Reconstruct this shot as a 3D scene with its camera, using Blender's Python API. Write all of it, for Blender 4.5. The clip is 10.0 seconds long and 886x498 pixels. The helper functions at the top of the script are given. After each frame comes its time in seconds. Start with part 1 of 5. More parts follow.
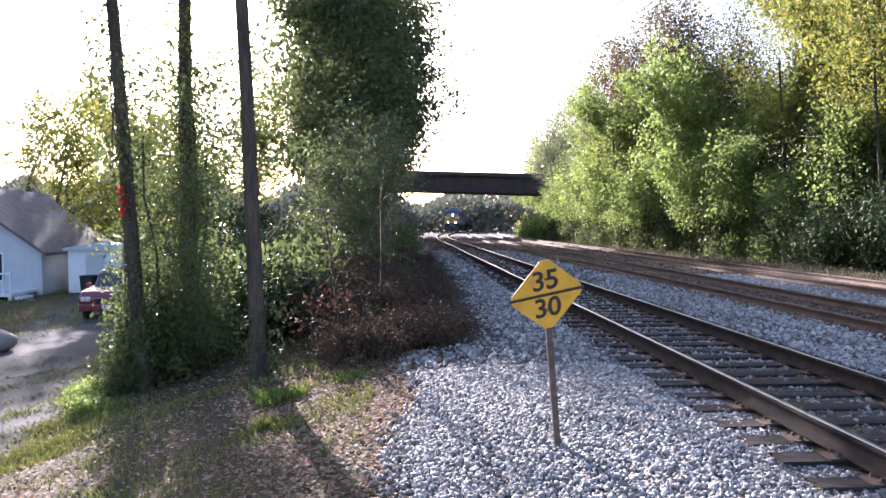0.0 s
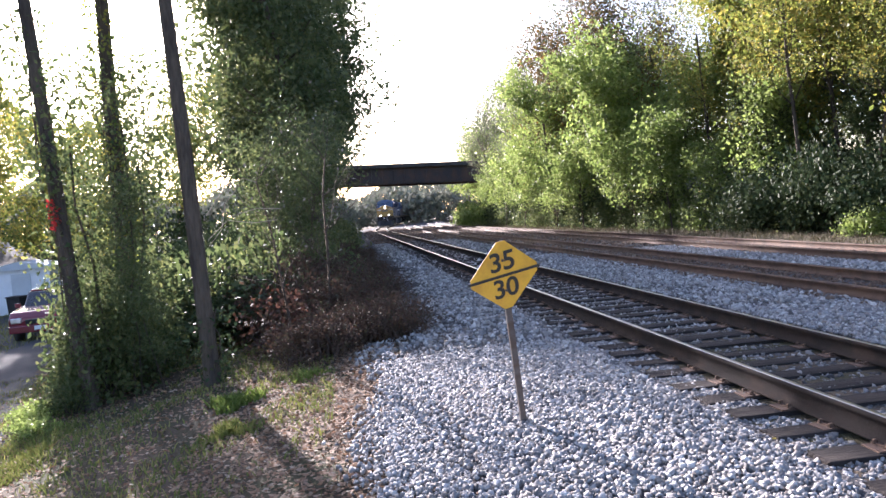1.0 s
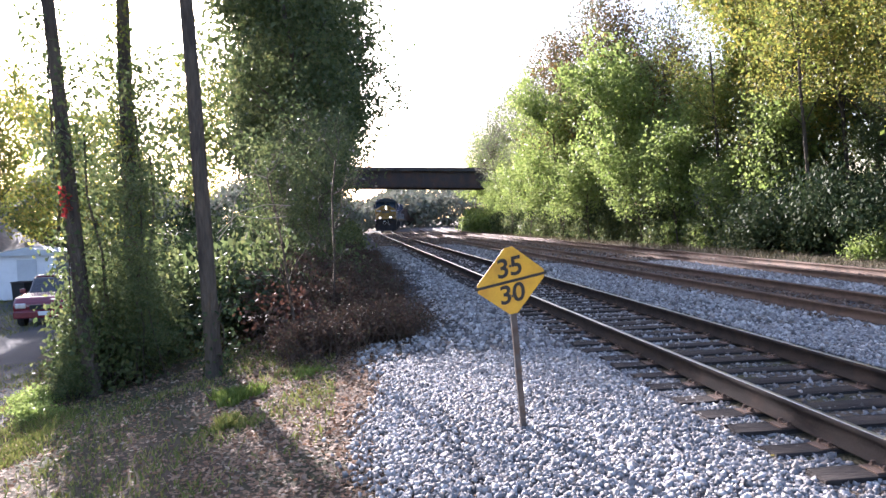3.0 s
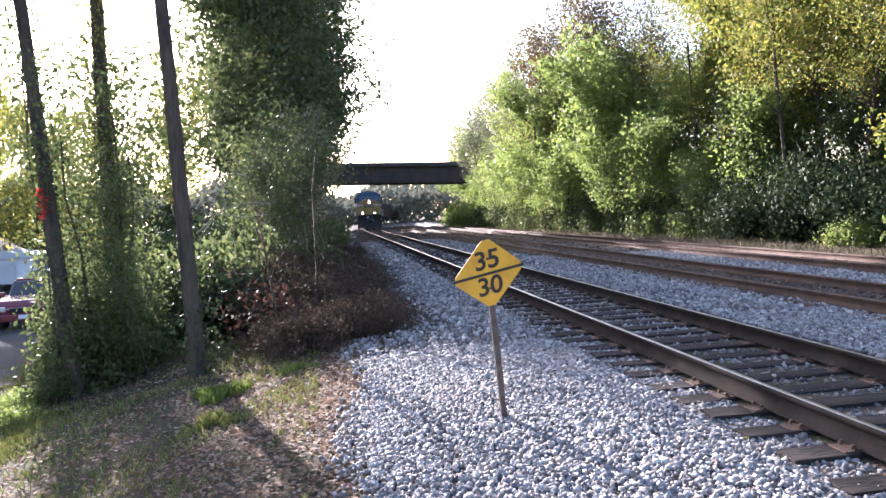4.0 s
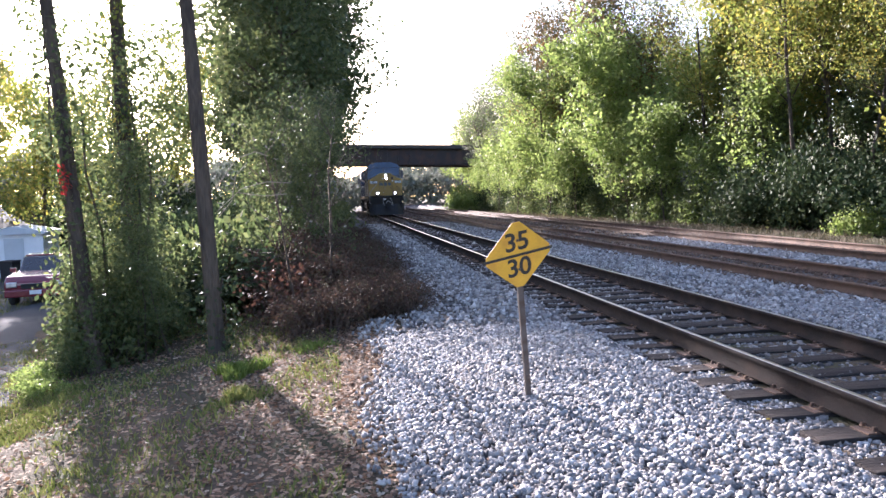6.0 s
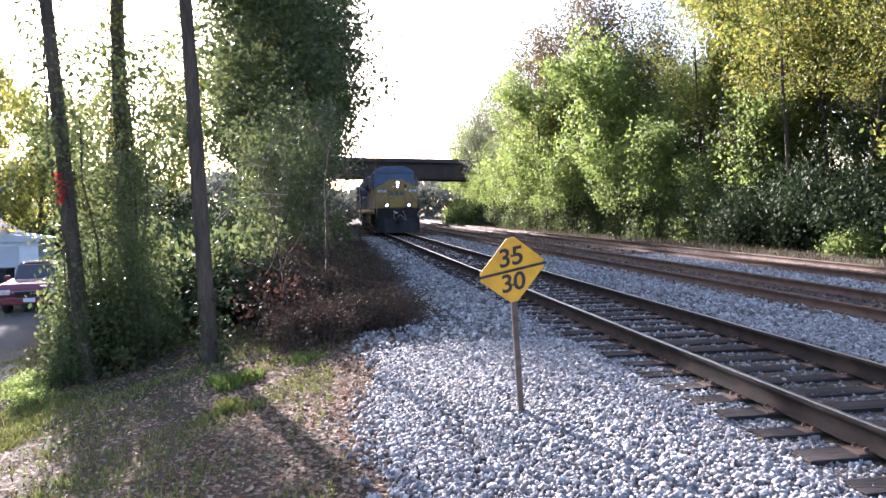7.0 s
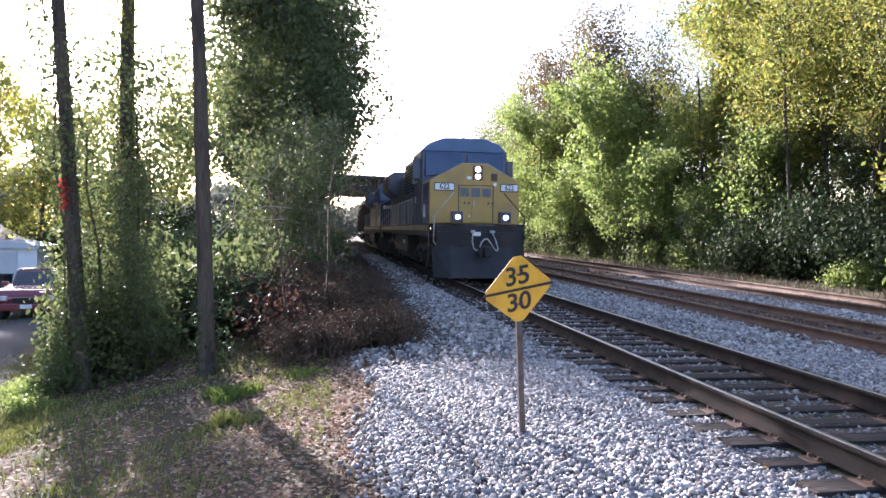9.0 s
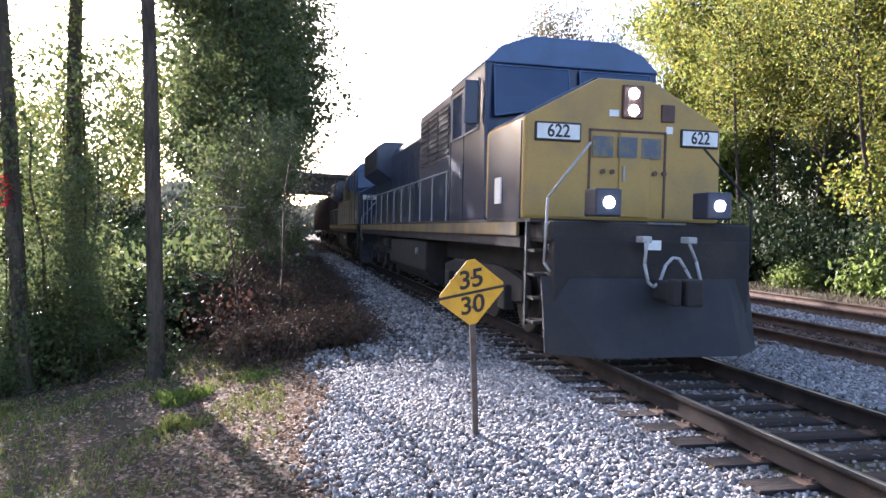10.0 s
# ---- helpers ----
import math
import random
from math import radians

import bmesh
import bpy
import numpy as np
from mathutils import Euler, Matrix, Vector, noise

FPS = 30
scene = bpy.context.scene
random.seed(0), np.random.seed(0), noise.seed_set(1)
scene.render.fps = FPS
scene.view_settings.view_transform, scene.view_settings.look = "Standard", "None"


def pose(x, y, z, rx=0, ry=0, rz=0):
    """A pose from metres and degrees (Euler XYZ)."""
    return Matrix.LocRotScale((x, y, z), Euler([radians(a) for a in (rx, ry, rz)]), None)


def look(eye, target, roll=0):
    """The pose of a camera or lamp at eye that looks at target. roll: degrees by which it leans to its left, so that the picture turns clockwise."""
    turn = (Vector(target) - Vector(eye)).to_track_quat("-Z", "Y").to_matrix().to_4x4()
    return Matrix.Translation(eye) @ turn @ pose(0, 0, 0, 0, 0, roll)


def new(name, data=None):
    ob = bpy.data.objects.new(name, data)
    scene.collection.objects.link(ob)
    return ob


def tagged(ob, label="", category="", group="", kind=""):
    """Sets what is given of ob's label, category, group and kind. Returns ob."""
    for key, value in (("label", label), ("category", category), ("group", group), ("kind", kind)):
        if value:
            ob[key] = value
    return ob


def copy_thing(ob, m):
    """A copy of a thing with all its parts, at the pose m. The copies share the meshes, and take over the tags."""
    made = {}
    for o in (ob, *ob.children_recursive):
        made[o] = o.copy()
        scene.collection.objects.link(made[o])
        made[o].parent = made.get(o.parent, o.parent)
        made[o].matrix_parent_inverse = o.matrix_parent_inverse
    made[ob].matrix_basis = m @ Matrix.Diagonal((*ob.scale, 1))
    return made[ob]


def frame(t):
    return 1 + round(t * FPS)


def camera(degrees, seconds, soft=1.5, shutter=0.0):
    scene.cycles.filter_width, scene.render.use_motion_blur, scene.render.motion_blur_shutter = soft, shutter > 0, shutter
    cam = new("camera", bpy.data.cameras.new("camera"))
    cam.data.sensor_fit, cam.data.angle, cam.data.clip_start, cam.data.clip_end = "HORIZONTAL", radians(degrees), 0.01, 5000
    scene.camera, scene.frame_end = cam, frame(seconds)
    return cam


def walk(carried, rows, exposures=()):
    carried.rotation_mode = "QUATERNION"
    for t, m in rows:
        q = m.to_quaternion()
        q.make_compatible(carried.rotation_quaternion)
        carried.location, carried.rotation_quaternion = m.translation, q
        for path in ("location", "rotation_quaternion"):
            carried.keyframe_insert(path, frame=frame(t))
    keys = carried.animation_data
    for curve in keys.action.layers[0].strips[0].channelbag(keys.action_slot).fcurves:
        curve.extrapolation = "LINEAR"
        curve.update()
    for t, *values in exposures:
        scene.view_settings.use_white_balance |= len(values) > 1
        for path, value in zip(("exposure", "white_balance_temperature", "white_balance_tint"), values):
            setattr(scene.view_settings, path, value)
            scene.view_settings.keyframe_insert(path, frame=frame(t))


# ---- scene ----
cam = camera(64.0, 10.0)
PATH = [
    (0, (0.293, 0.202, 1.795), (0.084, 2.189, 1.725), -0.2),
    (0.5, (0.191, 0.161, 1.778), (0.117, 2.158, 1.697), -3.0),
    (1, (0.16, 0.161, 1.771), (0.121, 2.158, 1.67), -4.2),
    (1.5, (0.181, 0.163, 1.777), (0.166, 2.159, 1.657), -3.8),
    (2, (0.158, 0.145, 1.762), (0.106, 2.14, 1.621), -3.0),
    (2.5, (0.128, 0.134, 1.763), (0.066, 2.128, 1.614), -1.8),
    (2.7, (0.116, 0.125, 1.759), (0.06, 2.122, 1.674), -1.6),
    (4, (0.176, 0.036, 1.752), (0.17, 2.034, 1.65), -2.7),
    (4.5, (0.102, -0.019, 1.742), (0.117, 1.977, 1.615), -3.2),
    (5, (-0.031, -0.051, 1.742), (-0.001, 1.944, 1.596), -2.8),
    (5.5, (-0.072, -0.061, 1.746), (-0.07, 1.933, 1.595), -2.5),
    (7, (-0.053, -0.08, 1.751), (-0.052, 1.917, 1.641), -0.9),
    (7.5, (-0.065, -0.078, 1.748), (-0.061, 1.921, 1.687), -0.9),
    (8, (-0.08, -0.085, 1.742), (-0.079, 1.915, 1.705), -0.7),
    (8.5, (-0.104, -0.067, 1.727), (-0.104, 1.933, 1.695), 0.1),
    (9, (-0.117, -0.045, 1.72), (-0.112, 1.954, 1.667), 0.9),
    (9.5, (-0.101, -0.048, 1.723), (-0.075, 1.95, 1.647), 0.8),
    (10, (-0.084, -0.037, 1.754), (0.039, 1.958, 1.7), 1.3),
]
walk(cam, [(t, look(eye, target, roll)) for t, eye, target, roll in PATH], exposures=[(0.0, 2.3, 5750, 24), (2.5, 2.45, 5750, 24), (7.5, 2.5, 5750, 24), (10.0, 2.45, 5750, 24)])

# ---- light ----
SUN_AZ, SUN_EL = radians(-28.0), radians(17.5)
world = bpy.data.worlds.new("sky")
scene.world = world
world.use_nodes = True
wn = world.node_tree.nodes
sky = wn.new("ShaderNodeTexSky")
sky.sky_type = "NISHITA"
sky.sun_disc = False
sky.sun_elevation = SUN_EL
sky.sun_rotation = SUN_AZ
sky.air_density, sky.dust_density, sky.ozone_density = 1.0, 2.5, 1.0
wn["Background"].inputs["Strength"].default_value = 0.095
world.node_tree.links.new(sky.outputs[0], wn["Background"].inputs["Color"])
sun = new("sun", bpy.data.lights.new("sun", "SUN"))
sun.data.energy, sun.data.angle, sun.data.color = 5.0, radians(0.55), (1.0, 0.91, 0.78)
SUN_DIR = Vector((math.sin(SUN_AZ) * math.cos(SUN_EL), math.cos(SUN_AZ) * math.cos(SUN_EL), math.sin(SUN_EL)))
sun.matrix_basis = look(SUN_DIR * 80, (0, 0, 0))


# ---- materials ----
def material(name, base, rough=0.7, metal=0.0, vary=0.25, scale=8.0, fine=60.0, bump=0.3, second=None, mix=(0.45, 0.65), coat=0.0, dist=0.02, grain=(1, 1, 1)):
    """A surface with two scales of colour change, stains of a second colour, and fine relief."""
    m = bpy.data.materials.new(name)
    m.use_nodes = True
    n, l = m.node_tree.nodes, m.node_tree.links
    b = n["Principled BSDF"]
    tc = n.new("ShaderNodeTexCoord")
    big = n.new("ShaderNodeTexNoise"); big.inputs["Scale"].default_value = scale; big.inputs["Detail"].default_value = 5
    small = n.new("ShaderNodeTexNoise"); small.inputs["Scale"].default_value = fine; small.inputs["Detail"].default_value = 4
    mp = n.new("ShaderNodeMapping")
    mp.inputs["Scale"].default_value = grain
    l.new(tc.outputs["Object"], mp.inputs["Vector"])
    for t in (big, small):
        l.new(mp.outputs["Vector"], t.inputs["Vector"])
    ramp = n.new("ShaderNodeValToRGB")
    ramp.color_ramp.elements[0].position, ramp.color_ramp.elements[1].position = mix
    ramp.color_ramp.elements[0].color = (*base, 1)
    ramp.color_ramp.elements[1].color = (*(second or [c * (1 - vary) for c in base]), 1)
    l.new(big.outputs["Fac"], ramp.inputs["Fac"])
    hsv = n.new("ShaderNodeHueSaturation")
    mr = n.new("ShaderNodeMapRange")
    mr.inputs["To Min"].default_value, mr.inputs["To Max"].default_value = 1 - vary, 1 + vary
    l.new(small.outputs["Fac"], mr.inputs["Value"])
    l.new(mr.outputs["Result"], hsv.inputs["Value"])
    l.new(ramp.outputs["Color"], hsv.inputs["Color"])
    l.new(hsv.outputs["Color"], b.inputs["Base Color"])
    b.inputs["Roughness"].default_value, b.inputs["Metallic"].default_value = rough, metal
    b.inputs["Coat Weight"].default_value = coat
    b.inputs["Specular IOR Level"].default_value = 0.12 if rough >= 0.9 else 0.5
    if bump:
        bp = n.new("ShaderNodeBump"); bp.inputs["Strength"].default_value = bump; bp.inputs["Distance"].default_value = dist
        l.new(small.outputs["Fac"], bp.inputs["Height"])
        l.new(bp.outputs["Normal"], b.inputs["Normal"])
    return m


def pieces(name, colours, rough=0.8, translucent=0.0, gloss=0.3, objects=False, bump=0.0):
    """A material whose colour changes from piece to piece (leaf, stone, blade)."""
    m = bpy.data.materials.new(name)
    m.use_nodes = True
    n, l = m.node_tree.nodes, m.node_tree.links
    b = n["Principled BSDF"]
    src = n.new("ShaderNodeObjectInfo" if objects else "ShaderNodeNewGeometry")
    ramp = n.new("ShaderNodeValToRGB")
    ramp.color_ramp.interpolation = "LINEAR"
    e = ramp.color_ramp.elements
    while len(e) < len(colours):
        e.new(0.5)
    for i, c in enumerate(colours):
        e[i].position, e[i].color = i / (len(colours) - 1), (*c, 1)
    l.new(src.outputs["Random" if objects else "Random Per Island"], ramp.inputs["Fac"])
    colour = ramp.outputs["Color"]
    if not translucent:
        tc = n.new("ShaderNodeTexCoord")
        no = n.new("ShaderNodeTexNoise"); no.inputs["Scale"].default_value = 45; no.inputs["Detail"].default_value = 4
        l.new(tc.outputs["Object"], no.inputs["Vector"])
        mr = n.new("ShaderNodeMapRange"); mr.inputs["To Min"].default_value, mr.inputs["To Max"].default_value = 0.7, 1.3
        l.new(no.outputs["Fac"], mr.inputs["Value"])
        hs = n.new("ShaderNodeHueSaturation")
        l.new(mr.outputs["Result"], hs.inputs["Value"]); l.new(colour, hs.inputs["Color"])
        colour = hs.outputs["Color"]
        if bump:
            bp = n.new("ShaderNodeBump"); bp.inputs["Strength"].default_value = bump; bp.inputs["Distance"].default_value = 0.01
            l.new(no.outputs["Fac"], bp.inputs["Height"]); l.new(bp.outputs["Normal"], b.inputs["Normal"])
    l.new(colour, b.inputs["Base Color"])
    b.inputs["Roughness"].default_value = rough
    b.inputs["Specular IOR Level"].default_value = gloss
    if translucent:
        tr = n.new("ShaderNodeBsdfTranslucent"); mx = n.new("ShaderNodeMixShader")
        mx.inputs["Fac"].default_value = translucent
        l.new(colour, tr.inputs["Color"])
        l.new(b.outputs[0], mx.inputs[1]); l.new(tr.outputs[0], mx.inputs[2])
        l.new(mx.outputs[0], n["Material Output"].inputs["Surface"])
    return m


def glow(name, colour, strength):
    m = bpy.data.materials.new(name)
    m.use_nodes = True
    b = m.node_tree.nodes["Principled BSDF"]
    b.inputs["Base Color"].default_value = (*colour, 1)
    b.inputs["Emission Color"].default_value = (*colour, 1)
    b.inputs["Emission Strength"].default_value = strength
    return m


SOIL = material("soil_and_litter", (0.10, 0.075, 0.052), 0.95, second=(0.06, 0.06, 0.03), scale=0.9, fine=30, bump=0.8, vary=0.45, dist=0.04)
BED = material("ballast_bed", (0.105, 0.10, 0.10), 0.95, second=(0.065, 0.058, 0.054), scale=1.5, fine=22, bump=1.0, vary=0.6, dist=0.06)
STONE = pieces("ballast_stone", [(0.085, 0.08, 0.078), (0.21, 0.20, 0.195), (0.37, 0.355, 0.34), (0.22, 0.185, 0.155), (0.54, 0.52, 0.49), (0.13, 0.125, 0.125), (0.31, 0.30, 0.29)], 0.85, gloss=0.25, bump=0.4)
# Rusty ballast of the outer tracks; its dark tone also serves as far shade.
STONE_BROWN = pieces("rust_and_shade_stone", [(0.05, 0.034, 0.026), (0.11, 0.073, 0.05), (0.17, 0.12, 0.085), (0.075, 0.05, 0.036), (0.25, 0.20, 0.16)], 0.9, gloss=0.15, bump=0.4)
# STONE darkened for oil and for the shade on the near track.
STONE_OIL_SHADE = pieces("oil_and_shade_stone", [(0.05, 0.046, 0.044), (0.11, 0.105, 0.10), (0.22, 0.21, 0.20), (0.09, 0.075, 0.065), (0.34, 0.32, 0.30), (0.07, 0.066, 0.065)], 0.85, gloss=0.2, bump=0.4)
ASPHALT = material("worn_asphalt", (0.075, 0.075, 0.075), 0.95, second=(0.055, 0.055, 0.06), scale=0.7, fine=80, bump=0.4, vary=0.3)
TIE = material("weathered_tie", (0.05, 0.041, 0.036), 0.9, second=(0.028, 0.024, 0.022), scale=4, fine=50, bump=0.8, vary=0.45, grain=(0.12, 1, 1))
RUST = material("rusty_rail_side", (0.12, 0.07, 0.045), 0.85, metal=0.1, second=(0.075, 0.045, 0.03), scale=4, fine=70, bump=0.35, vary=0.3)
# Near rails: grease, and the shade they lie in, both put into the colour.
RUST_DARK = material("oil_and_shade_rail_side", (0.026, 0.021, 0.019), 0.92, second=(0.042, 0.03, 0.024), scale=4, fine=70, bump=0.35, vary=0.3)
RAILTOP = material("worn_rail_head", (0.42, 0.38, 0.34), 0.3, metal=0.85, scale=3, fine=40, bump=0.05, vary=0.12)
GIRDER = material("dark_girder_steel", (0.055, 0.043, 0.04), 0.8, second=(0.09, 0.05, 0.035), scale=0.8, fine=12, bump=0.3, vary=0.3)
DECK = material("sooty_bridge_deck", (0.085, 0.078, 0.072), 0.95, second=(0.055, 0.05, 0.047), scale=0.6, fine=15, bump=0.4)
CONCRETE = material("stained_concrete", (0.30, 0.28, 0.25), 0.9, second=(0.17, 0.155, 0.135), scale=0.6, fine=15, bump=0.4)
BARK = material("grey_brown_bark", (0.10, 0.08, 0.062), 0.95, second=(0.055, 0.045, 0.038), scale=6, fine=34, bump=1.0, vary=0.5, dist=0.06, grain=(1, 1, 0.18))
TWIG = material("pale_bare_twig", (0.30, 0.26, 0.21), 0.9, scale=9, fine=40)
LEAF_DARK = pieces("dark_green_leaf", [(0.055, 0.08, 0.03), (0.085, 0.115, 0.04), (0.11, 0.135, 0.055), (0.16, 0.17, 0.06)], 0.5, 0.5)
# Darker copy of LEAF_DARK: the shade inside the undergrowth is in the colour.
LEAF_SHADE = pieces("shade_darkened_leaf", [(0.025, 0.042, 0.02), (0.04, 0.06, 0.026), (0.05, 0.07, 0.032), (0.075, 0.09, 0.036)], 0.65, 0.18, gloss=0.12)
LEAF_BRIGHT = pieces("bright_green_leaf", [(0.12, 0.17, 0.045), (0.19, 0.26, 0.06), (0.27, 0.33, 0.095), (0.20, 0.235, 0.085)], 0.5, 0.58)
LEAF_YELLOW = pieces("yellowing_leaf", [(0.11, 0.15, 0.035), (0.19, 0.23, 0.045), (0.27, 0.285, 0.06), (0.08, 0.115, 0.03), (0.38, 0.31, 0.06), (0.15, 0.16, 0.05)], 0.5, 0.58)
LEAF_AUTUMN = pieces("autumn_leaf", [(0.09, 0.08, 0.03), (0.20, 0.10, 0.025), (0.13, 0.11, 0.06), (0.06, 0.075, 0.03)], 0.6, 0.35)
# Pale grey-green stands for aerial haze over the far wood.
LEAF_FAR = pieces("haze_paled_leaf", [(0.10, 0.115, 0.085), (0.15, 0.165, 0.12), (0.19, 0.195, 0.15), (0.13, 0.125, 0.10)], 0.8, 0.2, gloss=0.1)
LEAF_DULL = pieces("dull_grey_green_leaf", [(0.08, 0.10, 0.055), (0.13, 0.15, 0.09), (0.18, 0.18, 0.12), (0.12, 0.10, 0.075)], 0.6, 0.45)


# ---- building ----
def mesh_of(name, verts, faces, mat, smooth=False):
    me = bpy.data.meshes.new(name)
    verts = np.asarray(verts, dtype=np.float32)
    faces = np.asarray(faces, dtype=np.int32)
    k = faces.shape[1]
    me.vertices.add(len(verts)); me.vertices.foreach_set("co", verts.ravel())
    me.loops.add(faces.size); me.loops.foreach_set("vertex_index", faces.ravel())
    me.polygons.add(len(faces))
    me.polygons.foreach_set("loop_start", np.arange(0, faces.size, k, dtype=np.int32))
    me.polygons.foreach_set("loop_total", np.full(len(faces), k, dtype=np.int32))
    if smooth:
        me.polygons.foreach_set("use_smooth", np.ones(len(faces), dtype=bool))
    me.materials.append(mat)
    me.update(calc_edges=True)
    return me


def part(name, bm, mat, parent=None, label="", smooth=False):
    """One mesh object from a bmesh, under a thing or a part."""
    me = bpy.data.meshes.new(name)
    if smooth:
        for f in bm.faces:
            f.smooth = True
    bm.to_mesh(me)
    bm.free()
    for m in (mat if isinstance(mat, (list, tuple)) else [mat]):
        me.materials.append(m)
    ob = new(name, me)
    ob.parent = parent
    if label:
        ob["label"] = label
    return ob


def box(bm, x0, x1, y0, y1, z0, z1, bevel=0.0, mi=0):
    r = bmesh.ops.create_cube(bm, size=1.0, matrix=Matrix.Translation(((x0 + x1) / 2, (y0 + y1) / 2, (z0 + z1) / 2)) @ Matrix.Diagonal((x1 - x0, y1 - y0, z1 - z0, 1)))
    fs = {f for v in r["verts"] for f in v.link_faces}
    for f in fs:
        f.material_index = mi
    if bevel:
        es = list({e for f in fs for e in f.edges})
        bmesh.ops.bevel(bm, geom=es, offset=bevel, segments=2, affect="EDGES", profile=0.5, material=-1)
    return bm


def boxes(*dims, bevel=0.0):
    bm = bmesh.new()
    for d in dims:
        box(bm, *d, bevel=bevel)
    return bm


def cyl(bm, a, b, r, r2=None, n=12, mi=0):
    a, b = Vector(a), Vector(b)
    d = b - a
    m = Matrix.Translation((a + b) / 2) @ d.to_track_quat("Z", "Y").to_matrix().to_4x4()
    res = bmesh.ops.create_cone(bm, cap_ends=True, segments=n, radius1=r, radius2=r if r2 is None else r2, depth=d.length, matrix=m)
    for f in {f for v in res["verts"] for f in v.link_faces}:
        f.material_index = mi
        f.smooth = len(f.verts) == 4 and n > 6
    return bm


def tube(bm, pts, r, n=8):
    for a, b in zip(pts, pts[1:]):
        cyl(bm, a, b, r, n=n)
    return bm


def prism(bm, outline, axis, a, b, bevel=0.0, mi=0):
    """Extrude a closed outline of (u, v) from a to b along axis x, y or z."""
    def p(u, v, w):
        return {"x": (w, u, v), "y": (u, w, v), "z": (u, v, w)}[axis]
    lo = [bm.verts.new(p(u, v, a)) for u, v in outline]
    hi = [bm.verts.new(p(u, v, b)) for u, v in outline]
    fs = [bm.faces.new(lo), bm.faces.new(hi)]
    for i in range(len(lo)):
        j = (i + 1) % len(lo)
        fs.append(bm.faces.new((lo[i], lo[j], hi[j], hi[i])))
    for f in fs:
        f.material_index = mi
    bmesh.ops.recalc_face_normals(bm, faces=fs)
    if bevel:
        bmesh.ops.bevel(bm, geom=list({e for f in fs for e in f.edges}), offset=bevel, segments=2, affect="EDGES", profile=0.5)
    return bm


# ---- the line of the tracks and the lie of the land ----
TRACK_X = (0.0, 4.33, 8.28)


def centre(y, k=0):
    """x of the middle of track k at y: straight, then bending away to the right past 70 m."""
    return 4.51 + TRACK_X[k] - 0.157 * y + (0.001 * (y - 70) ** 2 if y > 70 else 0.0)


def slope_at(y):
    return -0.157 + (0.002 * (y - 70) if y > 70 else 0.0)


PROFILE_Q = [-400, -60, -30, -16, -11, -8, -6, -4.4, -3.2, -2.0, 10.2, 12.5, 16, 24, 60, 400]
PROFILE_Z = [-2.5, -2.0, -1.55, -1.35, -1.1, -0.74, -0.43, -0.24, -0.13, -0.04, -0.03, -0.14, -0.12, 0.3, 2.0, 3.0]


def lie(x, y):
    """Height of the ground."""
    c = np.where(y > 70, 4.51 - 0.157 * y + 0.001 * (np.minimum(y, 260) - 70) ** 2, 4.51 - 0.157 * y)
    q = (x - c) * 0.988
    z = np.interp(q, PROFILE_Q, PROFILE_Z)
    rough = np.clip((-q - 4.6) / 3, 0, 1) + np.clip((q - 11) / 3, 0, 1)
    return z + rough * (0.05 * np.sin(1.7 * x + 0.6 * y) * np.sin(1.1 * y - 0.5 * x) + 0.03 * np.sin(4.1 * x + 2) * np.sin(3.7 * y + 1))


# ---- ground ----
def axis_steps(spans):
    out = [spans[0][0]]
    for a, b, step in spans:
        k = max(1, round((b - a) / step))
        out += [a + (b - a) * i / k for i in range(1, k + 1)]
    return np.array(out)


def sheet(name, xs, ys, zf, mat):
    gx, gy = np.meshgrid(xs, ys)
    v = np.stack([gx, gy, zf(gx, gy)], -1).reshape(-1, 3)
    nx, ny = len(xs), len(ys)
    i = (np.arange(ny - 1)[:, None] * nx + np.arange(nx - 1)[None]).ravel()
    return new(name, mesh_of(name, v, np.stack([i, i + 1, i + nx + 1, i + nx], 1), mat, True))


ground = sheet("ground", axis_steps([(-2500, -200, 400), (-200, -40, 20), (-40, -14, 1), (-14, 8, 0.2), (8, 40, 1.5), (40, 200, 20), (200, 2500, 400)]),
               axis_steps([(-2500, -100, 400), (-100, -4, 8), (-4, 16, 0.2), (16, 60, 0.8), (60, 200, 5), (200, 3000, 400)]), lie, SOIL)
tagged(ground, "rough earth with dead leaves and thin grass", "ground", kind="structure")


def bed():
    qs = axis_steps([(-4.0, -1.5, 0.12), (-1.5, 10.4, 0.35)])
    ys = axis_steps([(-14, 30, 0.3), (30, 160, 3)])
    gq, gy = np.meshgrid(qs, ys)
    cx = np.array([centre(y) for y in ys])[:, None]
    edge = np.where(gq < -3.5, np.clip((gy - 9.5) / 2.5, 0, 1) * 1.1 + 0.2 * np.sin(gy * 1.3) * np.sin(gy * 0.47 + 1) + 0.12 * np.sin(gy * 5.1), 0)
    x = cx + (gq + edge) / 0.988
    tie_lift = np.where((gq > -1.45) & (gq < 1.45), -0.035, 0.0)
    z = lie(x, gy) + 0.025 + tie_lift
    z[:, 0] -= 0.06
    v = np.stack([x, gy, z], -1).reshape(-1, 3)
    nx, ny = len(qs), len(ys)
    i = (np.arange(ny - 1)[:, None] * nx + np.arange(nx - 1)[None]).ravel()
    ob = new("ballast_bed", mesh_of("ballast_bed", v, np.stack([i, i + 1, i + nx + 1, i + nx], 1), BED, True))
    tagged(ob, "grey crushed-stone ballast bed under three tracks", "ballast", kind="structure")


bed()


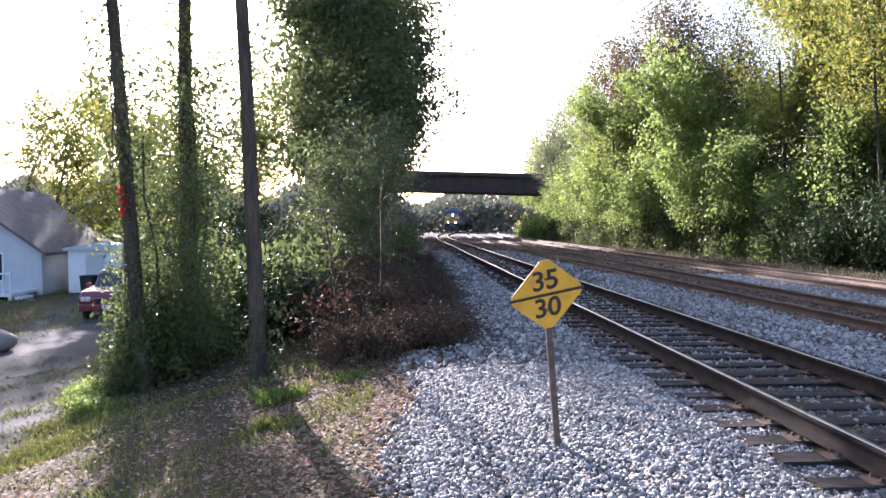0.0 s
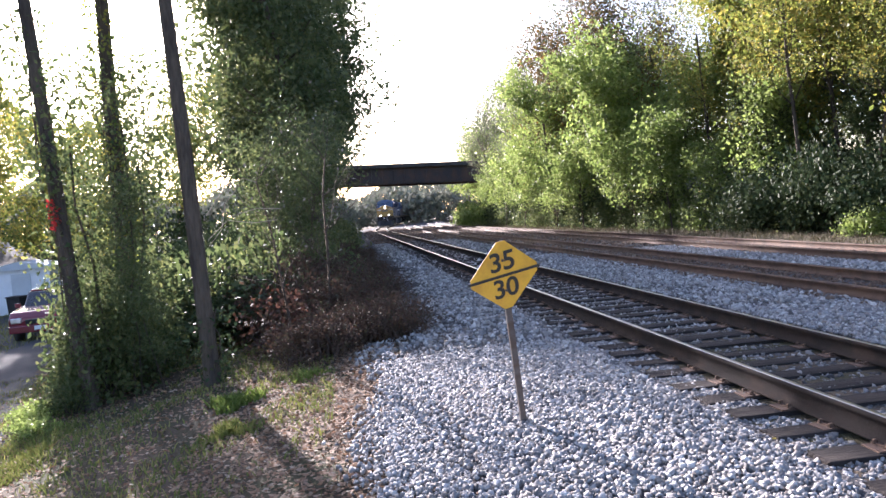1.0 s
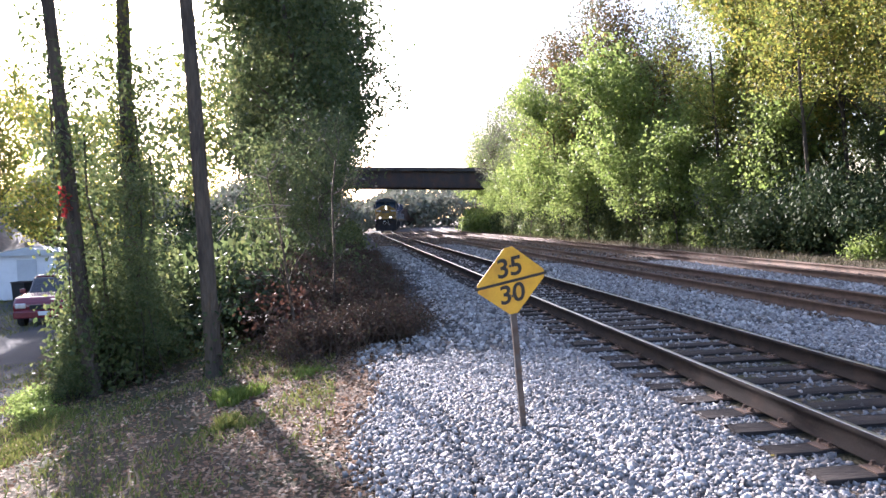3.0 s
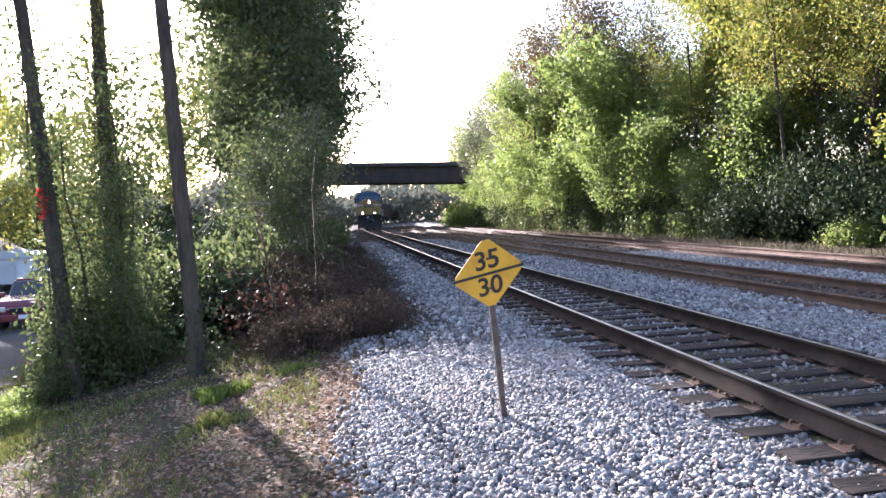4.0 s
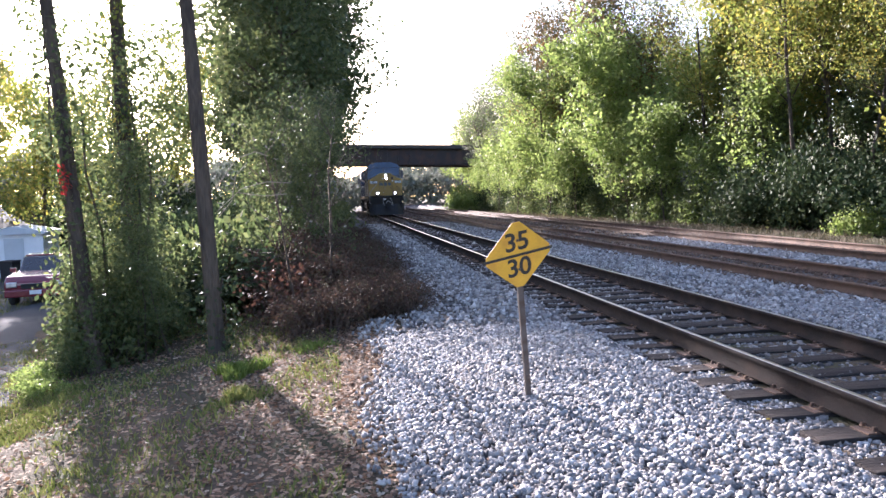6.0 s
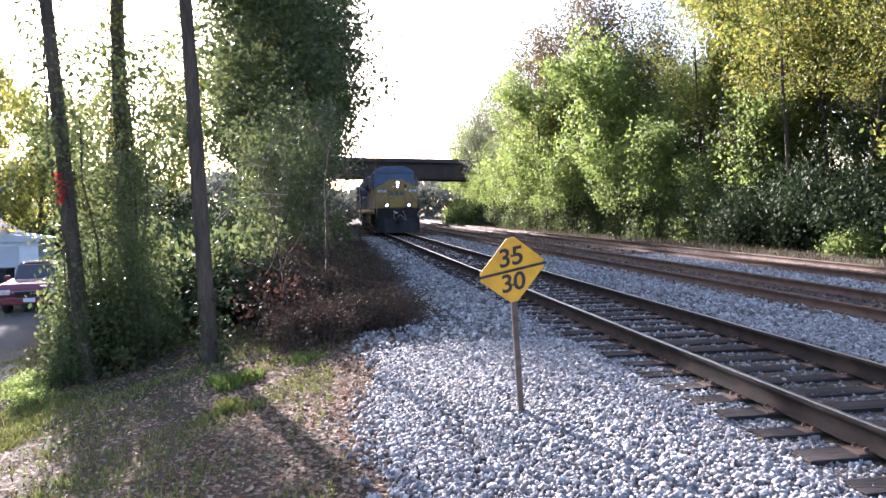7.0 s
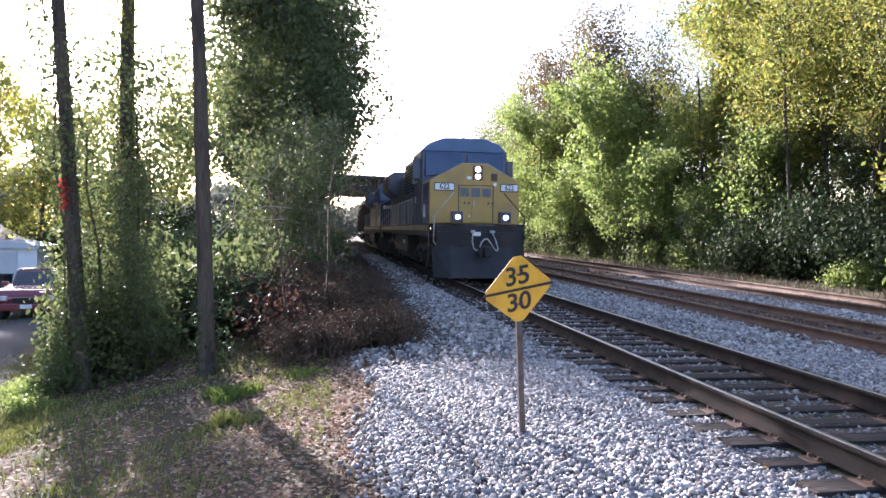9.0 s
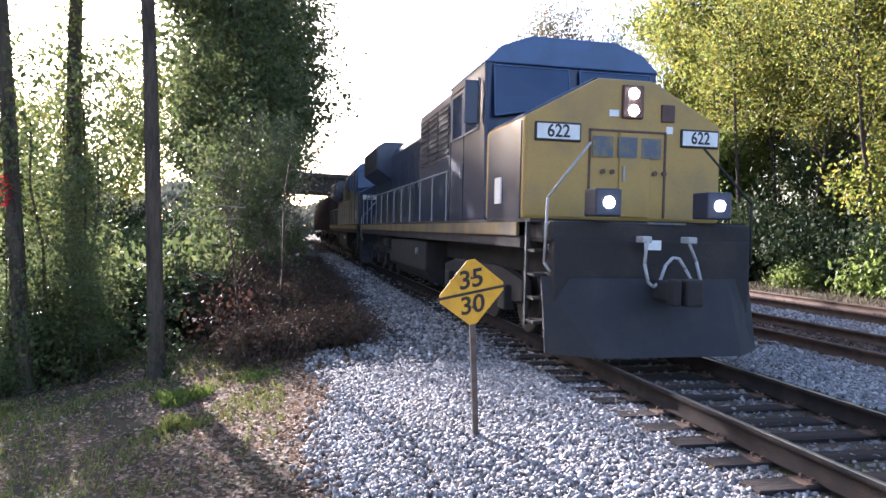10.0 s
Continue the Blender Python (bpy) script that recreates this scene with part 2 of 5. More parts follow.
# ---- tracks ----
RAIL = [(-0.07, 0.0), (0.07, 0.0), (0.07, 0.012), (0.012, 0.03), (0.010, 0.125), (0.036, 0.14), (0.036, 0.168), (0.026, 0.178), (-0.026, 0.178), (-0.036, 0.168), (-0.036, 0.14), (-0.010, 0.125), (-0.012, 0.03), (-0.07, 0.012)]


def rail_mesh(k, side):
    ys = axis_steps([(-14, 70, 2.0), (70, 150, 2.5)])
    n = len(RAIL)
    v, f, top = [], [], []
    for y in ys:
        s = slope_at(y)
        c = 1 / math.hypot(1, s)
        px, py = centre(y, k) + side * 0.754 * c, y - side * 0.754 * c * s
        for a, z in RAIL:
            v.append((px + a * c, py - a * c * s, z + 0.004))
    for i in range(len(ys) - 1):
        for j in range(n):
            a, b = i * n + j, i * n + (j + 1) % n
            f.append((a, b, b + n, a + n))
            top.append(1 if j == 7 else 0)
    me = mesh_of("rail", v, f, RUST_DARK if k == 0 else RUST)
    me.materials.append(RAILTOP)
    if k == 0:
        me.polygons.foreach_set("material_index", np.array(top, dtype=np.int32))
    return me


def tie_mesh(seed):
    r = random.Random(seed)
    bm = bmesh.new()
    box(bm, -1.3, 1.3, -0.115, 0.115, -0.17, 0.0, bevel=0.012)
    for v in bm.verts:
        v.co.x += r.uniform(-0.02, 0.02); v.co.z += r.uniform(-0.008, 0.006); v.co.y += r.uniform(-0.008, 0.008)
    me = bpy.data.meshes.new("tie")
    bm.to_mesh(me); bm.free()
    me.materials.append(TIE)
    return me


def plate_mesh():
    bm = bmesh.new()
    box(bm, -0.17, 0.17, -0.09, 0.09, 0.0, 0.016, bevel=0.004)
    for sx in (-1, 1):
        box(bm, sx * 0.085 - 0.012, sx * 0.085 + 0.012, -0.085, 0.085, 0.014, 0.028)
        for sy in (-0.055, 0.055):
            box(bm, sx * 0.088 - 0.016, sx * 0.088 + 0.016, sy - 0.012, sy + 0.012, 0.014, 0.05, bevel=0.005)
    me = bpy.data.meshes.new("tie_plate")
    bm.to_mesh(me); bm.free()
    me.materials.append(RUST)
    return me


def tracks():
    ties = [tie_mesh(i) for i in range(5)]
    plate = plate_mesh()
    rng = random.Random(4)
    names = ("near main track with worn running rails on dark wooden ties", "middle track with rusty rails on buried wooden ties", "far track with rusty rails beside the trees")
    for k in range(3):
        tr = tagged(new("railway_track"), names[k], "railway track", group="parallel tracks", kind="structure")
        for side in (-1, 1):
            ob = new("rail", rail_mesh(k, side)); ob.parent = tr
        y = -5.7 if k == 0 else 4.0
        i = 0
        last = 75 if k == 0 else 55
        while y < last:
            s = slope_at(y)
            o = new("tie", ties[i % 5]); o.parent = tr
            a = math.atan(s)
            drop = -0.005 if k == 0 else -0.02
            o.matrix_basis = Matrix.Translation((centre(y, k) + rng.uniform(-0.04, 0.04), y, drop + rng.uniform(-0.012, 0.004))) @ Euler((0, 0, -a + rng.uniform(-0.02, 0.02))).to_matrix().to_4x4()
            if (k == 0 and y < 24) or y < 16:
                for side in (-1, 1):
                    p = new("tie_plate", plate); p.parent = o
                    p.matrix_basis = Matrix.Translation((side * 0.754, 0, -drop - 0.012))
            y += 0.51 + rng.uniform(-0.02, 0.02)
            i += 1


tracks()


# ---- loose stone, litter and grass ----
CUBE_V = np.array([(x, y, z) for x in (-1, 1) for y in (-1, 1) for z in (-1, 1)], float) * 0.72
CUBE_F = np.array([(0, 1, 3, 2), (4, 6, 7, 5), (0, 4, 5, 1), (2, 3, 7, 6), (0, 2, 6, 4), (1, 5, 7, 3)])
OCT_V = np.array([(1, 0, 0), (-1, 0, 0), (0, 1, 0), (0, -1, 0), (0, 0, 1), (0, 0, -1)], float)
OCT_F = np.array([(0, 2, 4), (2, 1, 4), (1, 3, 4), (3, 0, 4), (2, 0, 5), (1, 2, 5), (3, 1, 5), (0, 3, 5)])


def turns(r, n):
    q = r.normal(0, 1, (n, 4)); q /= np.linalg.norm(q, axis=1)[:, None]
    w, x, y, z = q.T
    return np.stack([1 - 2 * (y * y + z * z), 2 * (x * y - w * z), 2 * (x * z + w * y), 2 * (x * y + w * z), 1 - 2 * (x * x + z * z), 2 * (y * z - w * x), 2 * (x * z - w * y), 2 * (y * z + w * x), 1 - 2 * (x * x + y * y)], 1).reshape(n, 3, 3)


def stones(name, seed, n, q0, q1, y0, y1, size, base, faces, mat=None):
    r = np.random.default_rng(seed)
    y = r.uniform(y0, y1, n)
    q = r.uniform(q0, q1, n)
    if q0 < -3.9:
        q += np.where(q < -3.4, 0.2 * np.sin(y * 1.3) * np.sin(y * 0.47 + 1) + r.normal(0, 0.12, n), 0)
    x = np.array([centre(v) for v in y]) + q / 0.988
    on_rail = np.zeros(n, bool)
    for k in range(3):
        for s in (-0.754, 0.754):
            on_rail |= np.abs(q - TRACK_X[k] * 0.988 - s) < 0.10
    low = np.where(np.abs(q) < 1.42, -0.040, 0.0)
    z = lie(x, y) + 0.025 + low + r.uniform(-0.004, 0.014, n)
    bank = np.interp(y, [9.4, 11.4, 18.7, 30], [-9.0, -2.95, -2.5, -2.3]) + 0.15 * np.sin(y * 2.1) + r.normal(0, 0.14, n)
    keep = ~on_rail & (q > bank)
    x, y, z = x[keep], y[keep], z[keep]
    n = len(x)
    var = base[None] * (1 + r.uniform(-0.38, 0.38, (60, len(base), 3))) * r.uniform(0.55, 1.35, (60, 1, 3))
    V = var[r.integers(0, 60, n)] * (size * np.clip(r.lognormal(0, 0.28, n), 0.4, 1.55))[:, None, None]
    V = np.einsum("nij,nkj->nki", turns(r, n), V) + np.stack([x, y, z], 1)[:, None]
    F = faces[None] + (np.arange(n) * len(base))[:, None, None]
    ob = new(name, mesh_of(name, V.reshape(-1, 3), F.reshape(-1, faces.shape[1]), mat or STONE))
    return tagged(ob, "loose angular grey and white ballast stones", "ballast", kind="stuff")


stones("ballast_stones", 1, 36000, -4.1, -0.9, 2.0, 9.5, 0.0178, CUBE_V, CUBE_F)
stones("ballast_stones", 2, 15000, 0.86, 3.3, 3.5, 11.0, 0.019, CUBE_V, CUBE_F)
stones("ballast_stones", 11, 7000, -1.2, 0.86, 3.5, 13.0, 0.021, CUBE_V, CUBE_F, STONE_OIL_SHADE)
stones("ballast_stones", 3, 17000, -4.1, 3.0, 9.5, 22.0, 0.033, OCT_V, OCT_F)
stones("ballast_stones", 5, 6000, 3.2, 7.4, 5.0, 10.0, 0.031, OCT_V, OCT_F)
stones("ballast_stones", 6, 6000, 3.1, 5.5, 8.0, 26.0, 0.034, OCT_V, OCT_F, STONE_BROWN)
stones("ballast_stones", 9, 5000, 7.2, 9.6, 9.5, 30.0, 0.034, OCT_V, OCT_F, STONE_BROWN)
stones("ballast_stones", 7, 3500, 2.6, 3.5, 6.0, 26.0, 0.034, OCT_V, OCT_F)
stones("ballast_stones", 10, 8000, 5.2, 7.3, 9.0, 26.0, 0.036, OCT_V, OCT_F)
stones("ballast_stones", 4, 7000, -4.1, 3.0, 22.0, 48.0, 0.05, OCT_V, OCT_F)
stones("ballast_stones", 8, 7000, 3.0, 10.3, 26.0, 60.0, 0.055, OCT_V, OCT_F, STONE_BROWN)
stones("ballast_stones", 13, 16000, -4.1, -1.0, -5.0, 2.1, 0.021, CUBE_V, CUBE_F)
stones("ballast_stones", 14, 9000, -1.1, 3.3, -5.0, 3.6, 0.026, OCT_V, OCT_F, STONE_OIL_SHADE)
# Dark stones cover the bright far bed in place of tree shade.
stones("ballast_stones", 12, 7000, -2.2, 10.0, 48.0, 100.0, 0.085, OCT_V, OCT_F, STONE_BROWN)

LITTER = pieces("dead_leaf", [(0.13, 0.07, 0.04), (0.26, 0.155, 0.09), (0.35, 0.24, 0.16), (0.20, 0.105, 0.06), (0.42, 0.34, 0.25)], 0.85, 0.2)
# Darker litter for the bank: shade under the brambles is in these browns.
BROWN_LITTER = pieces("shade_darkened_litter", [(0.05, 0.035, 0.026), (0.10, 0.07, 0.05), (0.14, 0.10, 0.075), (0.075, 0.05, 0.036)], 0.9, 0.1)
GRASS = pieces("thin_grass", [(0.09, 0.12, 0.025), (0.16, 0.185, 0.045), (0.25, 0.235, 0.075), (0.12, 0.155, 0.035)], 0.7, 0.3)
FRESH = pieces("fresh_grass", [(0.11, 0.16, 0.03), (0.16, 0.22, 0.045), (0.22, 0.26, 0.07)], 0.6, 0.4)
# Dry grass kept dark: the shade band on the far verge is in its colour.
STRAW = pieces("shade_darkened_dry_grass", [(0.09, 0.075, 0.045), (0.15, 0.12, 0.07), (0.06, 0.065, 0.03)], 0.85, 0.12)


def flat_leaves(name, seed, n, q0, q1, y0, y1, leaf, mat, label):
    r = np.random.default_rng(seed)
    y = r.uniform(y0, y1, n); q = r.uniform(q0, q1, n)
    x = np.array([centre(v) for v in y]) + q
    C = np.stack([x, y, lie(x, y) + r.uniform(0.004, 0.03, n)], 1)
    V, F = blades(r, C, leaf, 0.8)
    tagged(new(name, mesh_of(name, V, F, mat)), label, "dead leaves", kind="stuff")


def grass(name, seed, n, q0, q1, y0, y1, tall, mat, label, patchy=0.0, spot=None):
    r = np.random.default_rng(seed)
    if spot:
        a = r.uniform(0, 6.283, n); d = np.sqrt(r.random(n)) * spot[2] * (0.6 + 0.4 * np.sin(3 * a + seed))
        x, y = spot[0] + d * np.cos(a), spot[1] + d * np.sin(a)
    else:
        y = r.uniform(y0, y1, n); q = r.uniform(q0, q1, n)
        x = np.array([centre(v) for v in y]) + q
        f = np.sin(1.9 * x + 1) * np.sin(1.3 * y) + 0.6 * np.sin(4.3 * x - 2.7 * y) + r.normal(0, 0.35, n)
        x, y = x[f > patchy], y[f > patchy]
        n = len(x)
    z = lie(x, y) + 0.0
    a = r.uniform(0, 6.283, n)
    h = tall * r.uniform(0.4, 1.2, n)
    w = 0.004 + 0.004 * r.random(n) + 0.02 * tall
    lean = r.normal(0, 0.45, (n, 2)) * h[:, None]
    p = np.stack([x, y, z], 1)
    side = np.stack([np.cos(a), np.sin(a), 0 * a], 1) * w[:, None]
    mid = p + np.stack([lean[:, 0] * 0.4, lean[:, 1] * 0.4, h * 0.6], 1)
    tip = p + np.stack([lean[:, 0], lean[:, 1], h], 1)
    V = np.stack([p - side, p + side, mid + side * 0.7, tip, mid - side * 0.7], 1).reshape(-1, 3)
    tagged(new(name, mesh_of(name, V, np.arange(5 * n).reshape(n, 5), mat)), label, "grass", kind="stuff")


# ---- the road bridge over the line ----
def bridge():
    b = tagged(new("road_bridge"), "dark steel plate-girder road bridge crossing above the tracks", "bridge")
    base = Matrix.Translation((-5.0, 97.0, 0)) @ Euler((0, radians(2.0), 0)).to_matrix().to_4x4()
    b.matrix_basis = base
    bm = boxes((-17, 17, 0, 0.06, 6.1, 8.3), (-17, 17, -0.22, 0.28, 6.1, 6.17), (-17, 17, -0.22, 0.28, 8.23, 8.3))
    for i in range(23):
        x = -16.5 + i * 1.5
        box(bm, x - 0.02, x + 0.02, -0.18, 0.0, 6.17, 8.23)
    part("girder", bm, GIRDER, b, "riveted plate girder with stiffeners")
    bm = boxes((-17, 17, 7.6, 7.66, 6.1, 8.3), (-17, 17, 7.4, 7.88, 6.1, 6.17))
    part("girder", bm, GIRDER, b)
    part("deck", boxes((-17, 17, -0.5, 8.2, 8.3, 8.62), bevel=0.03), DECK, b, "sooty concrete deck")
    bm = boxes((-17, 17, -0.45, -0.25, 8.62, 8.8))
    part("parapet", bm, GIRDER, b)
    bm = bmesh.new()
    for i in range(6):
        box(bm, -15, 15, 1.1 * i + 0.9, 1.1 * i + 1.2, 7.5, 8.3)
    part("floor_beam", bm, GIRDER, b)
    for x in (-17.5, 13.5):
        part("abutment", boxes((x, x + 4, -0.6, 8.4, -0.6, 6.1), bevel=0.05), CONCRETE, b, "concrete abutment in shade")


bridge()


# ---- the speed sign ----
YELLOW = material("yellow_sign_paint", (0.72, 0.40, 0.03), 0.45, second=(0.60, 0.31, 0.03), scale=6, fine=60, bump=0.05, vary=0.1)
BLACKPAINT = material("faded_black_paint", (0.03, 0.027, 0.025), 0.6, scale=9, fine=70, bump=0.05)
POST = material("galvanised_post", (0.12, 0.10, 0.09), 0.7, metal=0.3, second=(0.09, 0.06, 0.045), scale=8, fine=60, bump=0.2)


def letters(name, body, size, mat, parent, m, depth=0.002, label=""):
    cu = bpy.data.curves.new(name, "FONT")
    cu.body, cu.size, cu.extrude, cu.align_x, cu.align_y, cu.offset = body, size, depth, "CENTER", "CENTER", size * 0.018
    tmp = bpy.data.objects.new(name, cu)
    scene.collection.objects.link(tmp)
    me = bpy.data.meshes.new_from_object(tmp.evaluated_get(bpy.context.evaluated_depsgraph_get()))
    bpy.data.objects.remove(tmp); bpy.data.curves.remove(cu)
    me.materials.clear(); me.materials.append(mat)
    ob = new(name, me)
    ob.parent, ob.matrix_basis = parent, m
    if label:
        ob["label"] = label
    return ob


def speed_sign():
    foot, top = Vector((0.632, 6.193, -0.09)), Vector((0.515, 5.74, 1.25))
    s = tagged(new("speed_sign"), "yellow diamond speed sign, 35 over 30, on leaning steel post", "railway sign")
    up = (top - foot).normalized()
    right = Vector((0.94, 0.34, 0.045)).normalized()
    right = (right - up * right.dot(up)).normalized()
    back = right.cross(up)
    rot = Matrix((right, up, -back)).transposed().to_4x4()   # local x right, y up, z towards the viewer
    if back.y < 0:
        rot = Matrix((right, up, back)).transposed().to_4x4()
    s.matrix_basis = Matrix.Translation(foot) @ rot
    n = (top - foot).length
    bm = bmesh.new()
    prism(bm, [(-0.026, -0.02), (-0.026, 0.004), (0.026, 0.004), (0.026, -0.02), (0.021, -0.02), (0.021, -0.001), (-0.021, -0.001), (-0.021, -0.02)], "z", -0.25, n + 0.1)
    for v in bm.verts:
        v.co = Vector((v.co.x, v.co.z, v.co.y))
    bmesh.ops.recalc_face_normals(bm, faces=bm.faces)
    part("post", bm, POST, s, "weathered steel channel post")
    d = 0.323
    c = 0.035
    bm = bmesh.new()
    prism(bm, [(0 - c, n - d + c), (c, n - d + c), (d - c, n - c), (d - c, n + c), (c, n + d - c), (-c, n + d - c), (-d + c, n + c), (-d + c, n - c)], "z", 0.006, 0.010)
    plate = part("plate", bm, YELLOW, s, "dirty yellow diamond plate")
    part("dividing_bar", boxes((-d + 0.012, d - 0.012, n - 0.012, n + 0.012, 0.0105, 0.013)), BLACKPAINT, plate)
    letters("upper_number", "35", 0.225, BLACKPAINT, plate, Matrix.Translation((-0.005, n + 0.115, 0.0125)), 0.001, "black numerals 35")
    letters("lower_number", "30", 0.225, BLACKPAINT, plate, Matrix.Translation((0.0, n - 0.115, 0.0125)), 0.001, "black numerals 30")
    for dy in (0.13, -0.13):
        part("bolt", cyl(bmesh.new(), (0, n + dy, 0.008), (0, n + dy, 0.019), 0.011, n=8), POST, plate)


speed_sign()


# ---- trees ----
def tree_parts(seed, height, crown_base, spread, trunk_r, leaves, leaf, levels=3, lean=(0, 0), clump=0.5, wander=0.10, twig=0.014):
    """Trunk and limbs as tapered tubes, and leaf blades in clumps round the twigs."""
    r = np.random.default_rng(seed)
    segs, tips = [], []

    def grow(p, d, length, rad, level):
        steps = 4 if level == 0 else 3
        for i in range(steps):
            d = d + r.normal(0, wander if level == 0 else 0.22, 3) + np.array([0, 0, 0.06 * level])
            d /= np.linalg.norm(d)
            q = p + d * length / steps
            r2 = rad * (1 - 0.5 / steps)
            segs.append((p, q, rad, r2))
            if level > 0:
                tips.append((q, 0.5 if level < levels else 1.0))
            if level < levels and (level > 0 or q[2] > crown_base):
                for _ in range(2 if level else 4):
                    a = r.uniform(0, 2 * np.pi)
                    o = np.array([np.cos(a), np.sin(a), r.uniform(0.0, 0.7)])
                    nd = d * 0.45 + o * 0.8
                    grow(q, nd / np.linalg.norm(nd), spread * (0.95 if level == 0 else 0.5) * r.uniform(0.6, 1.15), r2 * 0.42, level + 1)
            p, rad = q, r2

    d0 = np.array([lean[0], lean[1], 1.0])
    p0, rad = np.array([0.0, 0.0, -0.3]), trunk_r
    d0 /= np.linalg.norm(d0)
    q0 = p0 + d0 * (crown_base * 0.75 + 0.3) + np.append(r.normal(0, 0.08, 2), 0)
    segs.append((p0, p0 + (q0 - p0) * 0.12, trunk_r * 1.45, trunk_r * 1.05))
    segs.append((p0 + (q0 - p0) * 0.12, q0, trunk_r * 1.05, trunk_r * 0.85))
    grow(q0, d0, height - q0[2] - spread * 0.4, trunk_r * 0.85, 0)
    V, F, k = [], [], 0
    for a, b, ra, rb in segs:
        if ra < twig:
            continue
        n = 8 if ra > 0.07 else (4 if ra > 0.03 else 3)
        ang = np.arange(n) * 2 * np.pi / n
        d = (b - a) / max(np.linalg.norm(b - a), 1e-6)
        u = np.cross(d, [0.3, 0.9, 0.2]); u /= np.linalg.norm(u)
        w = np.cross(d, u)
        ring = np.cos(ang)[:, None] * u + np.sin(ang)[:, None] * w
        V += [a + ring * ra, b + ring * rb]
        F += [(k + i, k + (i + 1) % n, k + n + (i + 1) % n, k + n + i) for i in range(n)]
        k += 2 * n
    T = np.array([t[0] for t in tips]); W = np.array([t[1] for t in tips])
    keep = r.random(len(T)) < 0.85
    T, W = T[keep], W[keep]
    pick = r.choice(len(T), leaves, p=W / W.sum())
    size = r.uniform(0.45, 1.5, len(T))[pick][:, None] * clump
    ball = r.normal(0, 1, (leaves, 3)); ball /= np.linalg.norm(ball, axis=1)[:, None]
    C = T[pick] + ball * (r.random(leaves) ** 0.45)[:, None] * size * 1.7 * [1, 1, 0.75]
    C[:, 2] = np.maximum(C[:, 2], 0.05)
    return np.concatenate(V), np.array(F), blades(r, C, leaf)


def blades(r, C, leaf, flat=0.0):
    n = len(C)
    a = r.normal(0, 1, (n, 3)); a[:, 2] -= 0.4; a[:, 2] *= 1 - flat
    a /= np.linalg.norm(a, axis=1)[:, None]
    b = np.cross(a, r.normal(0, 1, (n, 3)) * [1 - flat, 1 - flat, 1]); b /= np.linalg.norm(b, axis=1)[:, None] + 1e-9
    s = leaf * r.uniform(0.6, 1.3, n)[:, None]
    v = np.stack([C - a * s * 0.5, C + b * s * 0.3, C + a * s * 0.55, C - b * s * 0.3], 1).reshape(-1, 3)
    return v, np.arange(4 * n).reshape(n, 4)


def tree(name, seed, mat, label, **kw):
    V, F, (LV, LF) = tree_parts(seed, **kw)
    t = tagged(new(name), label, "tree")
    o = new("trunk", mesh_of("trunk", V, F, BARK, True)); o.parent = t
    c = new("crown", mesh_of("crown", LV, LF, mat)); c.parent = t
    return t


def stand(ob, x, y, turn=0, size=1.0, tall=1.0, sink=0.0):
    ob.matrix_basis = Matrix.Translation((x, y, float(lie(np.array(x), np.array(y))) - sink)) @ Euler((0, 0, turn)).to_matrix().to_4x4() @ Matrix.Diagonal((size, size, size * tall, 1))
    return ob


def again(ob, x, y, turn=0, size=1.0, tall=1.0, sink=0.0, label="", tilt=0.0):
    m = Matrix.Translation((x, y, float(lie(np.array(x), np.array(y))) - sink)) @ Euler((0, radians(tilt), 0)).to_matrix().to_4x4() @ Euler((0, 0, turn)).to_matrix().to_4x4()
    o = copy_thing(ob, m)
    o.scale = (size, size, size * tall)
    if label:
        o["label"] = label
    return o


def shrub(name, seed, mat, label, n, radius, height, leaf, stems=9):
    r = np.random.default_rng(seed)
    k = 26
    a = r.uniform(0, 2 * np.pi, k); rr = np.sqrt(r.random(k)) * radius
    h = height * (0.25 + 0.75 * r.random(k)) * (1 - 0.5 * (rr / radius) ** 2)
    T = np.stack([rr * np.cos(a), rr * np.sin(a), h * 0.8], 1)
    pick = r.integers(0, k, n)
    C = T[pick] + r.normal(0, 1, (n, 3)) * [radius * 0.2, radius * 0.2, height * 0.16]
    C[:, 2] = np.abs(C[:, 2])
    t = tagged(new(name), label, "shrub")
    bm = bmesh.new()
    for i in range(stems):
        cyl(bm, (T[i, 0] * 0.25, T[i, 1] * 0.25, -0.1), tuple(T[i]), 0.022, 0.006, n=5)
    part("stem", bm, BARK, t)
    V, F = blades(r, C, leaf)
    o = new("foliage", mesh_of("foliage", V, F, mat)); o.parent = t
    return t


def ivy(seed, x, y, top, lean, mat, label):
    """A climbing vine: a few stems wound on a trunk and leaves hanging round it."""
    r = np.random.default_rng(seed)
    z0 = float(lie(np.array(x), np.array(y)))
    t = tagged(new("ivy"), label, "climbing plant")
    t.matrix_basis = Matrix.Translation((x, y, z0))
    bm = bmesh.new()
    for k in range(3):
        pts = []
        for i in range(13):
            h = top * i / 12
            a = k * 2.1 + 1.6 * math.sin(i * 0.55 + k)
            w = 0.15 * (1 - 0.03 * i)
            pts.append(Vector((lean * h + w * math.cos(a), w * math.sin(a), h)))
        tube(bm, pts, 0.012, 5)
    part("stem", bm, BARK, t)
    n = int(230 * top)
    h = r.random(n) ** 0.9 * top
    a = r.uniform(0, 6.283, n)
    swell = 0.16 + 0.22 * np.abs(np.sin(h * 1.7 + seed)) * r.random(n) + 0.30 * (r.random(n) > 0.93) * r.random(n)
    C = np.stack([lean * h + swell * np.cos(a), swell * np.sin(a), h], 1)
    V, F = blades(r, C, 0.085)
    o = new("foliage", mesh_of("foliage", V, F, mat))
    o.parent = t


